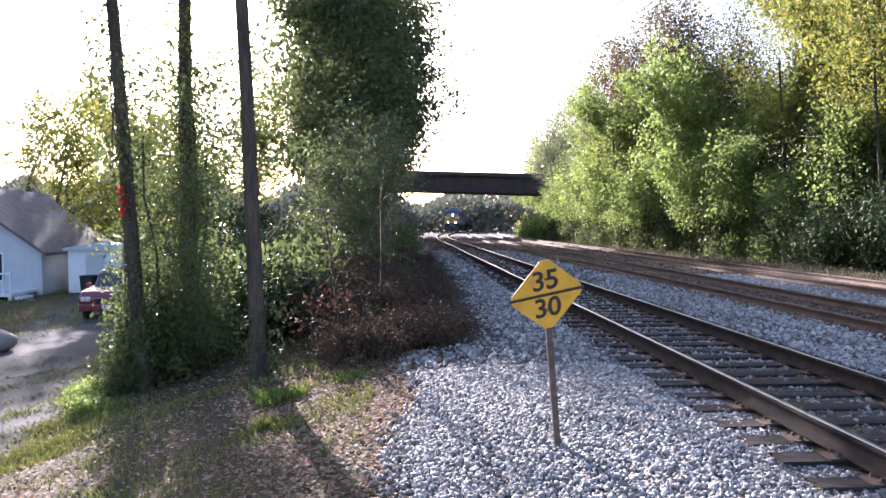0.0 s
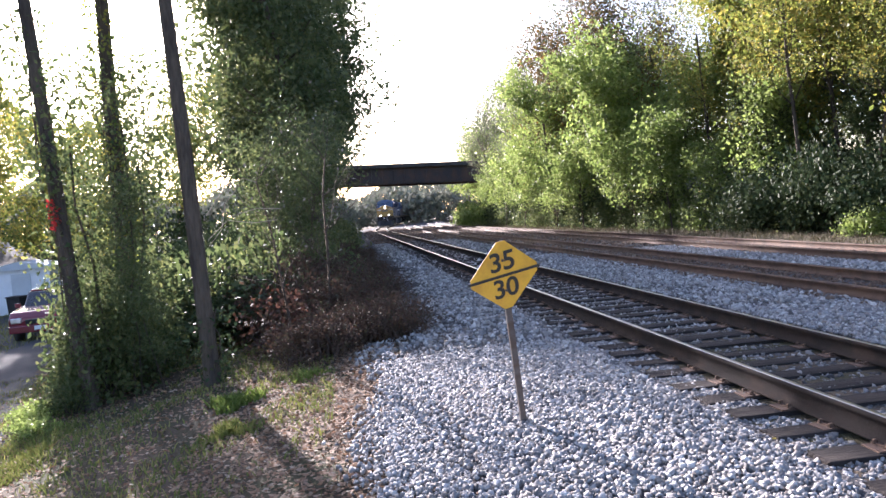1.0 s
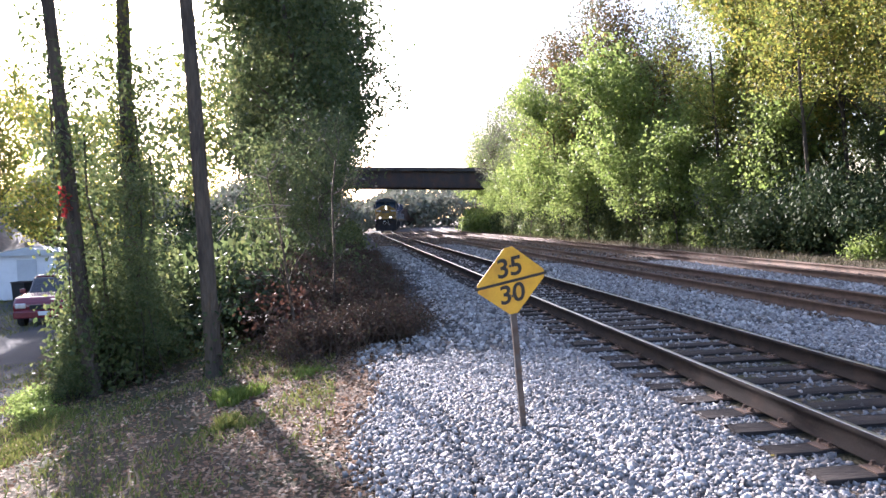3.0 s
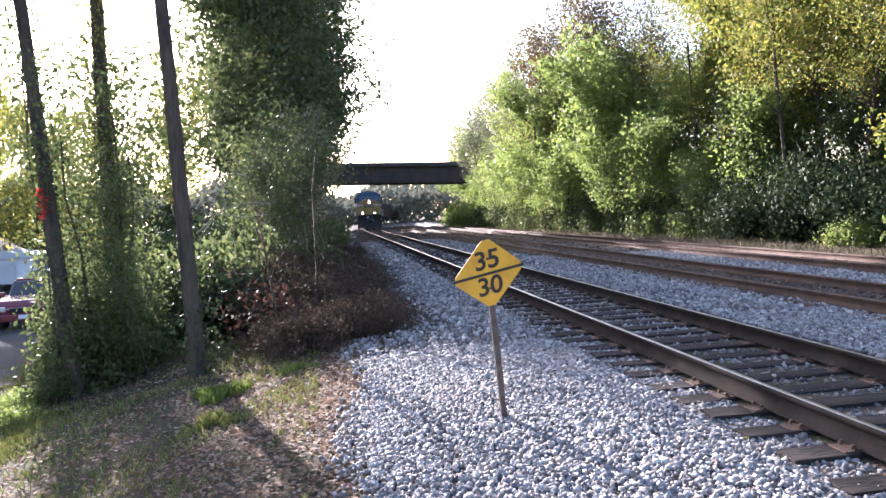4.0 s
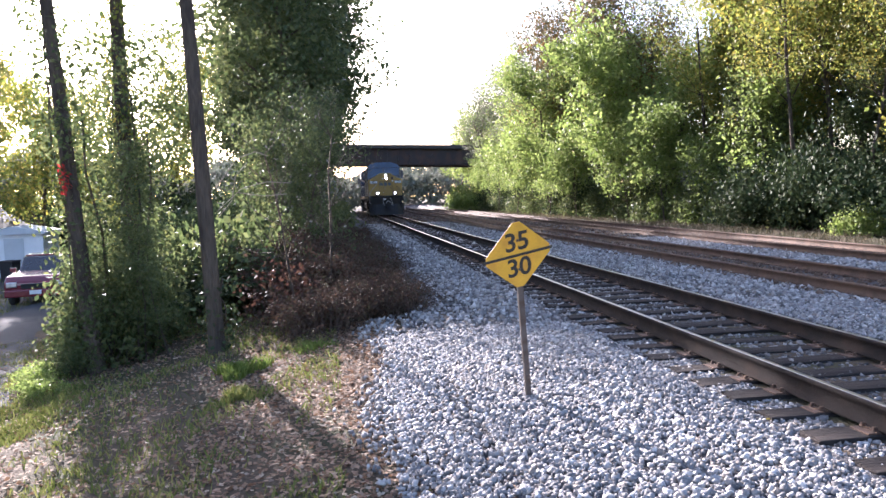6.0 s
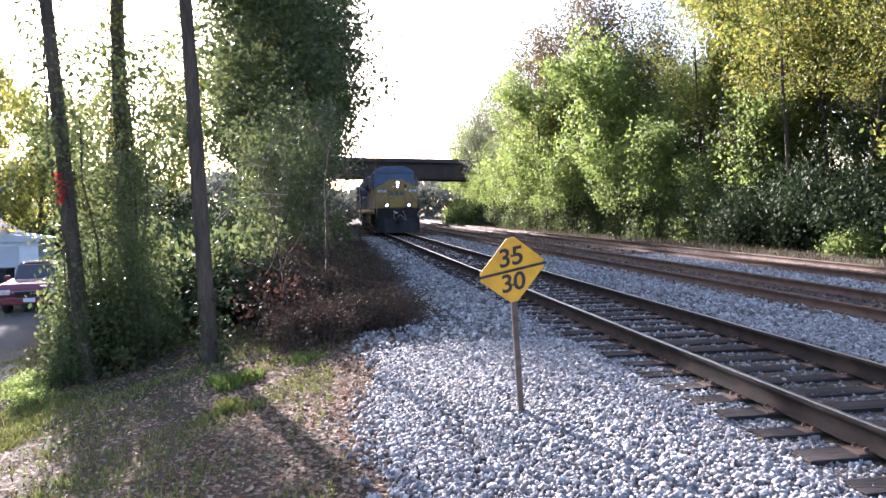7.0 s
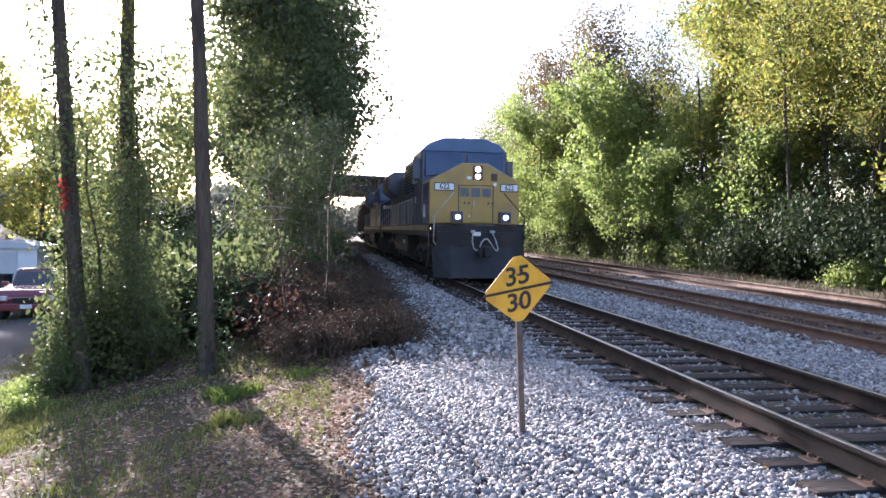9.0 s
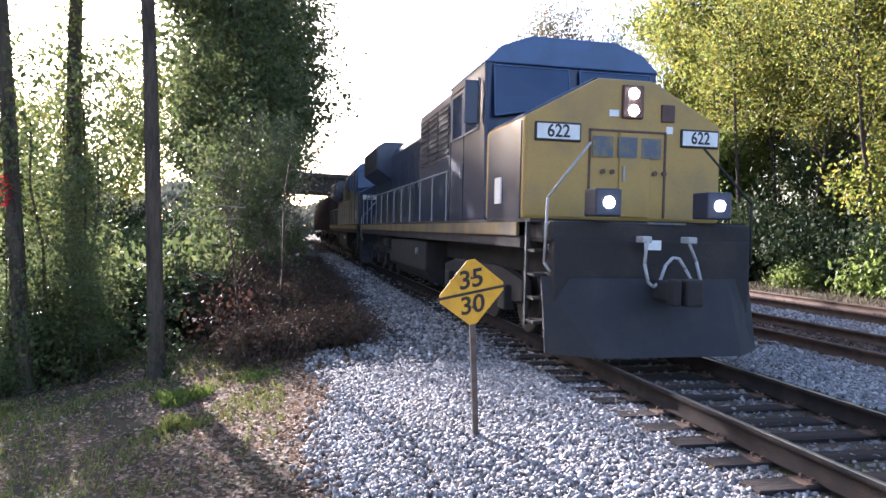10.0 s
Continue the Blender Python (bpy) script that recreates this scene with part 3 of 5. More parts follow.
def ivy_on_trunks():
    ivy(61, -5.55, 10.72, 6.0, -0.087, LEAF_DARK, "dark ivy climbing a slender trunk")
    ivy(62, -5.85, 12.92, 7.0, -0.017, LEAF_YELLOW, "yellow-green vine climbing a slender trunk")
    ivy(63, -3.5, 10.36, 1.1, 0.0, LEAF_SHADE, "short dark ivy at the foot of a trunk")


def brush_bank(rng):
    """Leafless brown brambles heaped on the bank, lower towards the ballast."""
    twigs = material("brown_bramble_stem", (0.085, 0.06, 0.048), 0.9, second=(0.05, 0.038, 0.032), scale=7, fine=40, bump=0.3)
    dead = pieces("withered_brown_leaf", [(0.05, 0.034, 0.026), (0.10, 0.06, 0.042), (0.075, 0.052, 0.036), (0.055, 0.055, 0.03)], 0.85, 0.12, gloss=0.1)
    kinds = []
    for seed in (81, 82):
        r = np.random.default_rng(seed)
        t = tagged(new("brush"), "tangled brown brambles with withered leaves on the shaded bank", "brush")
        bm = bmesh.new()
        leaves = []
        for i in range(70):
            a, d = r.uniform(0, 6.283), np.sqrt(r.random()) * 0.75
            p = Vector((d * math.cos(a), d * math.sin(a), -0.05))
            b, reach, high = r.uniform(0, 6.283), r.uniform(0.25, 0.9), r.uniform(0.45, 1.0) * (1 - 0.45 * d)
            pts = []
            for k in range(5):
                u = k / 4
                pts.append(p + Vector((reach * u * math.cos(b), reach * u * math.sin(b), high * math.sin(u * 2.3))))
            for k in range(4):
                cyl(bm, pts[k], pts[k + 1], 0.010 - 0.0018 * k, 0.0082 - 0.0018 * k, n=4)
                for _ in range(11):
                    leaves.append(np.array(pts[k].lerp(pts[k + 1], r.random())) + r.normal(0, 0.07, 3))
        part("stem", bm, twigs, t)
        V, F = blades(r, np.array(leaves), 0.055)
        o = new("foliage", mesh_of("foliage", V, F, dead))
        o.parent = t
        kinds.append(t)
    first = [True, True]
    for i in range(64):
        y = 10.8 + 24 * (i / 64) ** 1.25 + rng.uniform(-0.3, 0.3)
        q = (-3.6 if y < 14 else -3.3) - rng.random() * (2.6 if y < 20 else 2.0)
        q = max(q, -4.9) if y < 13.5 else q
        size = min(0.55 + 0.40 * (-q - 3.2), 0.8 if y < 13.5 else 1.6)
        j = i % 2
        x, turn = centre(y) + q, rng.uniform(0, 6)
        if first[j]:
            stand(kinds[j], x, y, turn, size)
            first[j] = False
        else:
            again(kinds[j], x, y, turn, size, rng.uniform(0.7, 1.25))


def woods():
    # wooded edge beyond the far track
    yel = tree("tree", 11, LEAF_YELLOW, "tall yellowing deciduous tree at the wood's edge", height=15, crown_base=3.2, spread=4.6, trunk_r=0.2, leaves=17000, leaf=0.25, clump=0.36, twig=0.008)
    grn = tree("tree", 12, LEAF_BRIGHT, "bright green spreading tree beside the far track", height=10.5, crown_base=0.9, spread=3.9, trunk_r=0.15, leaves=15000, leaf=0.25, clump=0.36, twig=0.008)
    thk = tree("tree", 16, LEAF_BRIGHT, "bright green sapling thicket by the far track", height=5.6, crown_base=0.3, spread=2.2, trunk_r=0.07, leaves=5000, leaf=0.18, clump=0.36)
    mid = tree("tree", 17, LEAF_YELLOW, "middling yellow-green tree at the wood's edge", height=9.0, crown_base=0.8, spread=3.0, trunk_r=0.13, leaves=7000, leaf=0.23, clump=0.42)
    drk = tree("tree", 13, LEAF_DARK, "dark green deciduous tree in the shaded wood", height=13, crown_base=1.6, spread=4.2, trunk_r=0.2, leaves=18000, leaf=0.25, clump=0.5)
    dul = tree("tree", 14, LEAF_DULL, "half-bare grey-green tree standing above the others", height=14.5, crown_base=5.0, spread=3.6, trunk_r=0.16, leaves=6500, leaf=0.18, clump=0.5, twig=0.006)
    aut = tree("tree", 15, LEAF_AUTUMN, "thin autumn tree with rusty orange leaves", height=13, crown_base=4.0, spread=3.4, trunk_r=0.15, leaves=8000, leaf=0.19, clump=0.5, twig=0.006)
    stand(thk, 15.2, 33, 0.5)
    stand(mid, 17.5, 24.5, 0.5, 0.8)
    stand(yel, 18.0, 31, 0.3)
    stand(grn, 11.2, 47, 1.0, 1.0)
    stand(drk, 20.5, 22, 2.0, 1.0)
    stand(dul, 12.6, 58, 0.2, 1.2)
    again(dul, 9.2, 61, 3.2, 1.08)
    stand(aut, 13.0, 53, 0.5, 1.15)
    again(yel, 16.2, 38.5, 2.1, 1.0)
    again(yel, 22.0, 36, 4.0, 1.2)
    again(yel, 21.5, 27, 5.1, 1.05)
    again(grn, 8.4, 58, 3.2, 0.95)
    again(grn, 7.4, 70, 4.4, 0.82)
    again(grn, 13.2, 42, 5.2, 0.72)
    again(grn, 6.6, 82, 0.4, 0.72)
    again(drk, 15.6, 34.5, 1.2, 0.45)
    again(drk, 17.3, 28.5, 5.5, 0.42)
    again(drk, 24.5, 16, 3.4, 1.1)
    again(drk, 19.5, 45, 4.4, 1.0)
    again(drk, 24.0, 52, 2.2, 1.1)
    again(drk, 16.5, 62, 1.2, 0.95)
    again(drk, 12.0, 75, 3.3, 0.9)
    again(dul, 9.4, 70, 2.2, 0.92)
    again(dul, 16.5, 51, 4.2, 0.98)
    again(dul, 6.2, 74, 1.4, 0.88)
    again(dul, 8.0, 66, 3.9, 1.02)
    again(dul, 5.4, 81, 5.2, 0.8)
    again(aut, 10.2, 60, 1.1, 1.1)
    # beyond the bridge
    for x, y, k in [(2.6, 114, 0.85), (4.6, 117, 1.05), (6.8, 115, 1.2), (9.4, 118, 1.35), (11.8, 112, 1.3)]:
        again(dul, x, y, x, k, label="grey-green tree rising behind the bridge")
    again(grn, 7.6, 110, 2.0, 1.15, label="green tree rising behind the bridge")
    again(grn, 4.6, 111, 4.0, 0.95, label="green tree rising behind the bridge")
    again(dul, 28.0, 28, 1.2, 1.1)
    again(drk, 27.5, 38, 0.6, 1.1)
    again(yel, 29.0, 24, 3.6, 1.05)
    again(drk, 22.5, 43, 5.6, 1.0)
    again(aut, 15.4, 48, 2.4, 0.85)
    again(drk, 9.5, 86, 2.4, 0.8)
    again(grn, 5.4, 91, 1.4, 0.55)
    for x, y, a, k in [(12.3, 40, 1, 0.5), (11.2, 43.5, 2, 0.45), (9.3, 51, 3, 0.5), (8.0, 55, 4, 0.42), (6.3, 63, 5, 0.5), (5.4, 72, 0, 0.5), (4.4, 80, 1, 0.42), (14.0, 36.5, 2, 0.36)]:
        again(thk, x, y, a, k * 1.9)
    for x, y, a, k in [(16.5, 36, 1, 0.7), (15.5, 42, 2, 0.75), (13.8, 50, 3, 0.7), (11.8, 57, 4, 0.7), (10.0, 66, 5, 0.7), (19.3, 27.5, 0, 0.6), (21, 32, 2, 0.8)]:
        again(mid, x, y, a, k * 1.35)
    under = shrub("shrub", 31, LEAF_SHADE, "leafy undergrowth at the wood's edge, leaves coloured dark for shade", 7000, 2.0, 2.6, 0.14)
    lit = shrub("shrub", 32, LEAF_BRIGHT, "sunlit green bush by the far track", 3000, 1.3, 1.6, 0.17)
    stand(under, 14.9, 33, 0.4)
    stand(lit, 14.9, 25.3, 0.2, 0.7)
    vine = shrub("shrub", 37, LEAF_DARK, "green vine-covered bushes filling the wood's edge", 4600, 1.8, 3.2, 0.16)
    stand(vine, 12.9, 42.0, 0.4)
    for x, y, a, k in [(12.2, 45.5, 1, 0.9), (11.2, 49, 2, 1.0), (10.3, 53, 3, 0.9), (9.5, 57.5, 4, 1.0), (8.6, 62, 5, 0.95), (7.6, 67, 0.5, 1.0), (13.9, 38, 1.5, 0.9), (14.8, 34.5, 2.5, 0.85), (15.6, 30.5, 3.5, 0.9), (6.6, 73, 4.5, 1.0), (5.6, 79, 5.5, 0.9)]:
        again(vine, x, y, a, k)
    rng = random.Random(8)
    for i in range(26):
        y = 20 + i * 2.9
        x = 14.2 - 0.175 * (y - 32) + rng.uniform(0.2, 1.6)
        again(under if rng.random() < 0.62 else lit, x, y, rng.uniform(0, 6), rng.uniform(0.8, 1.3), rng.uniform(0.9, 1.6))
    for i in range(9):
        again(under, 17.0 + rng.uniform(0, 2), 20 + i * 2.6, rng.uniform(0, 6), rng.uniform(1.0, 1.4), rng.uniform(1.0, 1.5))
    again(lit, 2.6, 87, 1.0, 1.5, 1.2)
    again(lit, 1.8, 93, 2.0, 1.4, 1.5)
    # left of the line: a dense dark mass
    mas = tree("tree", 21, LEAF_DARK, "dense dark tree leaning towards the tracks", height=13, crown_base=1.6, spread=3.5, trunk_r=0.18, leaves=17000, leaf=0.23, clump=0.48)
    bnk = tree("tree", 25, LEAF_DARK, "low dark tree crowding the bank", height=6.0, crown_base=0.3, spread=2.0, trunk_r=0.09, leaves=6000, leaf=0.15, clump=0.36)
    stand(bnk, -5.6, 23.5, 0.4, 0.72)
    stand(mas, -5.2, 30.0, 0.6, 0.98)
    for x, y, a, k in [(-3.9, 19.0, 1, 0.27), (-5.2, 20.8, 2, 0.36), (-6.6, 27, 3, 0.42), (-8.0, 33, 4, 0.5), (-9.3, 39, 5, 0.5), (-11, 46, 0, 0.5), (-13, 56, 1, 0.5), (-15, 66, 2, 0.5)]:
        again(bnk, x, y, a, k * 2.1)
    again(mas, -8.2, 36, 2.2, 1.12)
    again(mas, -9.2, 40, 3.9, 1.0)
    again(mas, -11.0, 50, 5.0, 1.0)
    again(mas, -13.3, 61, 1.1, 1.0)
    again(mas, -16.3, 75, 2.7, 0.95)
    again(mas, -11.2, 45, 4.7, 1.05)
    again(mas, -19.0, 92, 0.4, 0.9)
    # Extra trees mostly hidden behind the mass, added to shade the far tracks.
    for x, y, a, k in [(-12.2, 54, 0.9, 1.0), (-14.6, 63, 3.0, 0.9), (-14.8, 69, 4.1, 1.0), (-15.8, 79, 5.3, 1.2), (-16.2, 86, 1.7, 1.2), (-9.8, 43, 2.6, 1.05)]:
        again(mas, x, y, a, k, label="tall dark tree on the far bank, added to shade the tracks")
    low = shrub("shrub", 33, LEAF_DARK, "dark brambles on the bank beside the ballast", 2600, 1.7, 1.7, 0.17)
    stand(low, -3.4, 16.5, 0.3, 0.8)
    for i in range(29):
        y = 15.5 + i * 2.5
        x = centre(y) - (rng.uniform(5.6, 7.4) if y < 30 else rng.uniform(4.9, 6.4))
        again(low, x, y, rng.uniform(0, 6), rng.uniform(0.7, 1.1), rng.uniform(0.8, 1.6))
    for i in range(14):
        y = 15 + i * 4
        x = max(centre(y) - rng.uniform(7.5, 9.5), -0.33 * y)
        again(under, x, y, rng.uniform(0, 6), rng.uniform(0.9, 1.2), (0.6 if y < 22 else 1.1), label="undergrowth on the shaded bank, leaves coloured dark for shade")
    red = shrub("shrub", 34, pieces("red_brown_leaf", [(0.06, 0.028, 0.02), (0.09, 0.042, 0.028), (0.05, 0.042, 0.028)], 0.6, 0.3), "low red-brown sapling in the shade", 900, 0.7, 1.2, 0.09)
    stand(red, -3.0, 12.2)
    # thin backlit trees by the drive
    thin = tree("tree", 22, LEAF_YELLOW, "slender tree with sparse backlit yellow-green leaves", height=14, crown_base=5.5, spread=2.8, trunk_r=0.115, leaves=6500, leaf=0.12, clump=0.42, wander=0.03)
    stand(thin, -3.5, 10.3, 0.0, 1.0)
    again(thin, -5.55, 10.7, 2.0, 1.05, tilt=-5)
    again(thin, -5.85, 12.9, 4.0, 1.25, tilt=-1)
    bare = tree("bare_sapling", 24, LEAF_DULL, "bare dead sapling with pale arching twigs", height=3.4, crown_base=0.7, spread=1.3, trunk_r=0.03, leaves=60, leaf=0.06, clump=0.2, twig=0.001)
    bare.children[0].data.materials[0] = TWIG
    stand(bare, -2.75, 11.6)
    again(bare, -2.2, 13.2, 2.0, 1.1)
    sap = tree("sapling", 23, LEAF_DARK, "leafy green sapling with small hanging leaves", height=4.4, crown_base=0.4, spread=1.0, trunk_r=0.035, leaves=2000, leaf=0.085, clump=0.24)
    stand(sap, -5.5, 11.3)
    for x, y, a, k in [(-5.6, 12.1, 2, 0.95), (-5.9, 13.6, 5, 1.0), (-4.9, 11.0, 0.5, 0.45), (-5.5, 10.6, 2.5, 0.5), (-6.1, 13.0, 1.2, 1.15), (-5.0, 11.1, 3.3, 0.7), (-6.9, 14.6, 0.7, 1.2), (-4.5, 10.9, 5.2, 0.42)]:
        again(sap, x, y, a, k)
    leafy = shrub("shrub", 36, LEAF_DARK, "leafy green saplings crowding between the trunks", 2600, 0.75, 1.75, 0.085, stems=14)
    stand(leafy, -5.6, 11.1, 0.3)
    for x, y, a, k, h in [(-5.45, 11.5, 2, 1.0, 1.05), (-5.9, 12.3, 1, 1.1, 1.1), (-6.4, 12.8, 5, 1.1, 1.2), (-5.3, 12.2, 3, 0.9, 1.2), (-5.75, 10.5, 0.5, 0.5, 0.7), (-7.0, 14.2, 2.6, 1.1, 1.3)]:
        again(leafy, x, y, a, k, h)
    ivy_on_trunks()
    brush_bank(rng)
    for pts in ([(0.1, 0, 2.45), (0.45, -0.1, 2.85), (0.75, -0.2, 2.93), (0.95, -0.3, 2.86)], [(0.1, 0, 2.1), (0.5, -0.1, 2.42), (0.9, -0.2, 2.5), (1.25, -0.25, 2.47)], [(0.45, -0.1, 2.36), (0.8, -0.05, 2.30), (1.15, -0.1, 2.32)], [(0.1, 0, 2.0), (0.35, -0.1, 2.25), (0.42, -0.1, 2.6), (0.62, -0.2, 2.78)]):
        part("dead_branch", tube(bmesh.new(), [Vector(q) for q in pts], 0.0065, 5), TWIG, thin, "pale bare dead branch")
    r = np.random.default_rng(5)
    C = np.stack([r.normal(-5.70, 0.04, 50), r.normal(10.5, 0.04, 50), r.uniform(1.95, 2.4, 50)], 1)
    V, F = blades(r, C, 0.075)
    tagged(new("red_creeper", mesh_of("red_creeper", V, F, pieces("scarlet_creeper_leaf", [(0.45, 0.03, 0.03), (0.6, 0.06, 0.05), (0.3, 0.03, 0.03)], 0.5, 0.5))), "scarlet creeper leaves clinging to a trunk", "creeper", kind="stuff")
    weed = shrub("shrub", 35, LEAF_BRIGHT, "low bright weeds by the edge of the drive", 1600, 0.6, 0.5, 0.07, stems=5)
    stand(weed, -6.25, 10.4, 0, 0.55)
    again(weed, -6.0, 9.9, 2, 0.5)
    again(weed, -5.6, 9.4, 4, 0.45)
    for x, y, a, k in [(-17.5, 35, 4, 0.75), (-21, 37, 0, 0.9)]:
        again(mid, x, y, a, k, label="backlit yellow-green tree beyond the drive")
    for x, y, a, k, t in [(16.6, 29.5, 1, 0.9, 9), (17.6, 32.0, 2, 0.95, -7), (15.6, 36.0, 3, 0.85, 6), (18.6, 27.0, 4, 0.9, -10), (14.6, 38.5, 5, 0.8, -5), (16.0, 27.6, 2.4, 0.8, 8), (15.4, 31.2, 0.6, 0.85, -4), (14.9, 34.0, 3.7, 0.8, 7), (17.2, 24.2, 5.2, 0.85, -8)]:
        again(thin, x, y, a, k, tilt=t, label="slender dark trunk leaning at the wood's edge")
    # woods beyond the house and the drive
    for i in range(9):
        x = -14 - i * 5.2
        again((thin, yel, dul)[i % 3], x, 50 + rng.uniform(-5, 8), rng.uniform(0, 6), rng.uniform(0.75, 0.95))
    for i in range(9):
        again(under, -13 - i * 4.5, 46 + rng.uniform(-4, 4), rng.uniform(0, 6), 1.6, 1.2, label="hedge-like undergrowth beyond the house")
    for i in range(5):
        again((drk, yel)[i % 2], -40 + rng.uniform(-3, 3), 8 + i * 8, rng.uniform(0, 6), 0.9)


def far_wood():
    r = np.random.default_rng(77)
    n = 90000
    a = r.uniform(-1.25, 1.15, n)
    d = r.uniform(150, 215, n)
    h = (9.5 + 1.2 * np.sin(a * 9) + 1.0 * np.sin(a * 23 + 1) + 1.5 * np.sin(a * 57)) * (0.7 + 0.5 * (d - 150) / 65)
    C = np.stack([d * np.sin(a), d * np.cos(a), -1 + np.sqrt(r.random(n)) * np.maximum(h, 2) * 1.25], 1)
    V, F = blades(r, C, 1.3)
    tagged(new("far_wood", mesh_of("far_wood", V, F, LEAF_FAR)), "distant woodland beyond the bridge, leaves coloured pale for haze", "woodland", kind="stuff")


woods()
far_wood()
flat_leaves("dead_leaves", 41, 24000, -12.0, -3.7, 2.5, 15.0, 0.055, LITTER, "brown dead leaves on the verge beside the ballast")
flat_leaves("dead_leaves", 42, 11000, -6.0, -3.7, 3.0, 13.0, 0.05, LITTER, "reddish dead leaves along the ballast edge")
flat_leaves("dead_leaves", 49, 2500, -4.6, -3.2, 3.0, 11.0, 0.045, LITTER, "stray dead leaves on the ballast edge")
flat_leaves("dead_leaves", 51, 9000, -5.6, -2.75, 10.6, 22.0, 0.07, BROWN_LITTER, "brown leaf litter under the brambles, coloured darker for shade")
flat_leaves("dead_leaves", 53, 11000, -12.0, -3.7, -5.0, 2.7, 0.055, LITTER, "brown dead leaves on the verge beside the ballast")
flat_leaves("dead_leaves", 50, 70, -4.2, -1.2, 3.0, 9.0, 0.06, LEAF_YELLOW, "fallen yellow leaves scattered on the ballast")
grass("verge_grass", 43, 40000, -13.0, -4.6, 2.0, 15.0, 0.085, GRASS, "thin yellow-green grass on the verge", 0.0)
grass("verge_grass", 52, 9000, -9.9, -8.1, 5.0, 9.6, 0.075, GRASS, "sunlit yellow-green grass beside the drive", -0.5)
grass("verge_grass", 54, 12000, -13.0, -4.6, -5.0, 2.2, 0.085, GRASS, "thin yellow-green grass on the verge", 0.0)
grass("grass_tuft", 44, 600, 0, 0, 0, 0, 0.16, FRESH, "bright green grass tuft", spot=(-2.72, 8.75, 0.42))
grass("grass_tuft", 45, 300, 0, 0, 0, 0, 0.10, FRESH, "small green grass tuft in the litter", spot=(-1.95, 9.6, 0.35))
grass("grass_tuft", 46, 500, 0, 0, 0, 0, 0.10, GRASS, "small grass patch between the shadows", spot=(-2.4, 7.5, 0.4))
grass("dry_verge", 47, 9000, 10.4, 14.5, 14.0, 80.0, 0.24, STRAW, "dry grass between the far track and the wood, coloured dark for shade", -0.6)
grass("lawn_grass", 48, 9000, -22.0, -14.0, 14.0, 34.0, 0.16, GRASS, "patchy lawn beside the drive", -0.8)


# ---- the train ----
NAVY = material("dusty_navy_paint", (0.014, 0.024, 0.062), 0.28, second=(0.03, 0.038, 0.065), scale=1.1, fine=25, bump=0.04, vary=0.25)
CABBLUE = material("faded_blue_cab_paint", (0.06, 0.115, 0.23), 0.42, second=(0.05, 0.095, 0.18), scale=1.5, fine=30, bump=0.04, vary=0.12)
NOSE = material("dirty_yellow_nose_paint", (0.40, 0.25, 0.06), 0.5, second=(0.31, 0.20, 0.065), scale=1.6, fine=35, bump=0.05, vary=0.14)
STRIPE = material("grimy_yellow_stripe", (0.20, 0.135, 0.05), 0.6, second=(0.10, 0.075, 0.045), scale=1.2, fine=25, bump=0.05, vary=0.2)
GRIME_AND_SHADE = material("sooty_underframe_shaded_rail", (0.022, 0.02, 0.02), 0.85, second=(0.04, 0.032, 0.027), scale=2.0, fine=25, bump=0.3, vary=0.3)
PLOW = material("worn_plow_grey", (0.018, 0.019, 0.023), 0.75, second=(0.028, 0.026, 0.027), scale=2.0, fine=20, bump=0.15, vary=0.25)
BRIGHT = material("pale_grab_rail", (0.34, 0.34, 0.33), 0.4, scale=6, fine=40, bump=0.05, vary=0.15)
# The blue of the sky's reflection is mixed into the glass colour.
GLASS = material("sky_tinted_cab_glass", (0.03, 0.055, 0.11), 0.12, scale=2, fine=8, bump=0.0, vary=0.1)
HOSE = material("grey_air_hose", (0.42, 0.42, 0.42), 0.6, scale=9, fine=50, bump=0.1)
WHITEBOARD = material("white_number_board", (0.75, 0.76, 0.74), 0.4, scale=6, fine=50, bump=0.02, vary=0.08)
WHEEL = material("wheel_steel", (0.09, 0.075, 0.065), 0.55, metal=0.6, scale=4, fine=30, bump=0.15)
LAMP = glow("lit_headlight", (1.0, 0.93, 0.82), 14.0)
LAMP_LOW = glow("lit_ditch_light", (1.0, 0.92, 0.8), 9.0)
FADED = material("faded_emblem_paint", (0.10, 0.115, 0.14), 0.6, second=(0.2, 0.17, 0.09), scale=5, fine=40, bump=0.02)
BOXBROWN = material("brown_headlight_housing", (0.10, 0.055, 0.04), 0.6, scale=6, fine=40)
TAN = material("rusty_freight_car", (0.10, 0.065, 0.05), 0.8, second=(0.06, 0.045, 0.04), scale=1.2, fine=20, bump=0.2)


def along(s):
    y = s / 1.0122
    return Vector((centre(y), y, 0.182)), slope_at(y)


SPEED = 13.3


def front(t):
    """Metres up the line to the leading end at t seconds."""
    return 8.75 + SPEED * (10.0 - t)


def train_rows(lead, length):
    rows = []
    for i in range(0, 41):
        t = i * 0.25
        s = front(t) + lead
        a, b = along(s + 4.0)[0], along(s + length - 4.0)[0]
        d = (a - b).normalized()
        m = Matrix((Vector((d.y, -d.x, 0)), d, Vector((0, 0, 1)))).transposed().to_4x4()
        rows.append((t, Matrix.Translation(a + d * 4.0) @ m))
    return rows


def wheel_rows(at):
    """One axle: a turn under 90 degrees from row to row."""
    return [(k / 30, Matrix.Translation(at) @ Euler((-(SPEED / 0.53) * k / 30, 0, 0)).to_matrix().to_4x4()) for k in range(301)]


AXLES = []


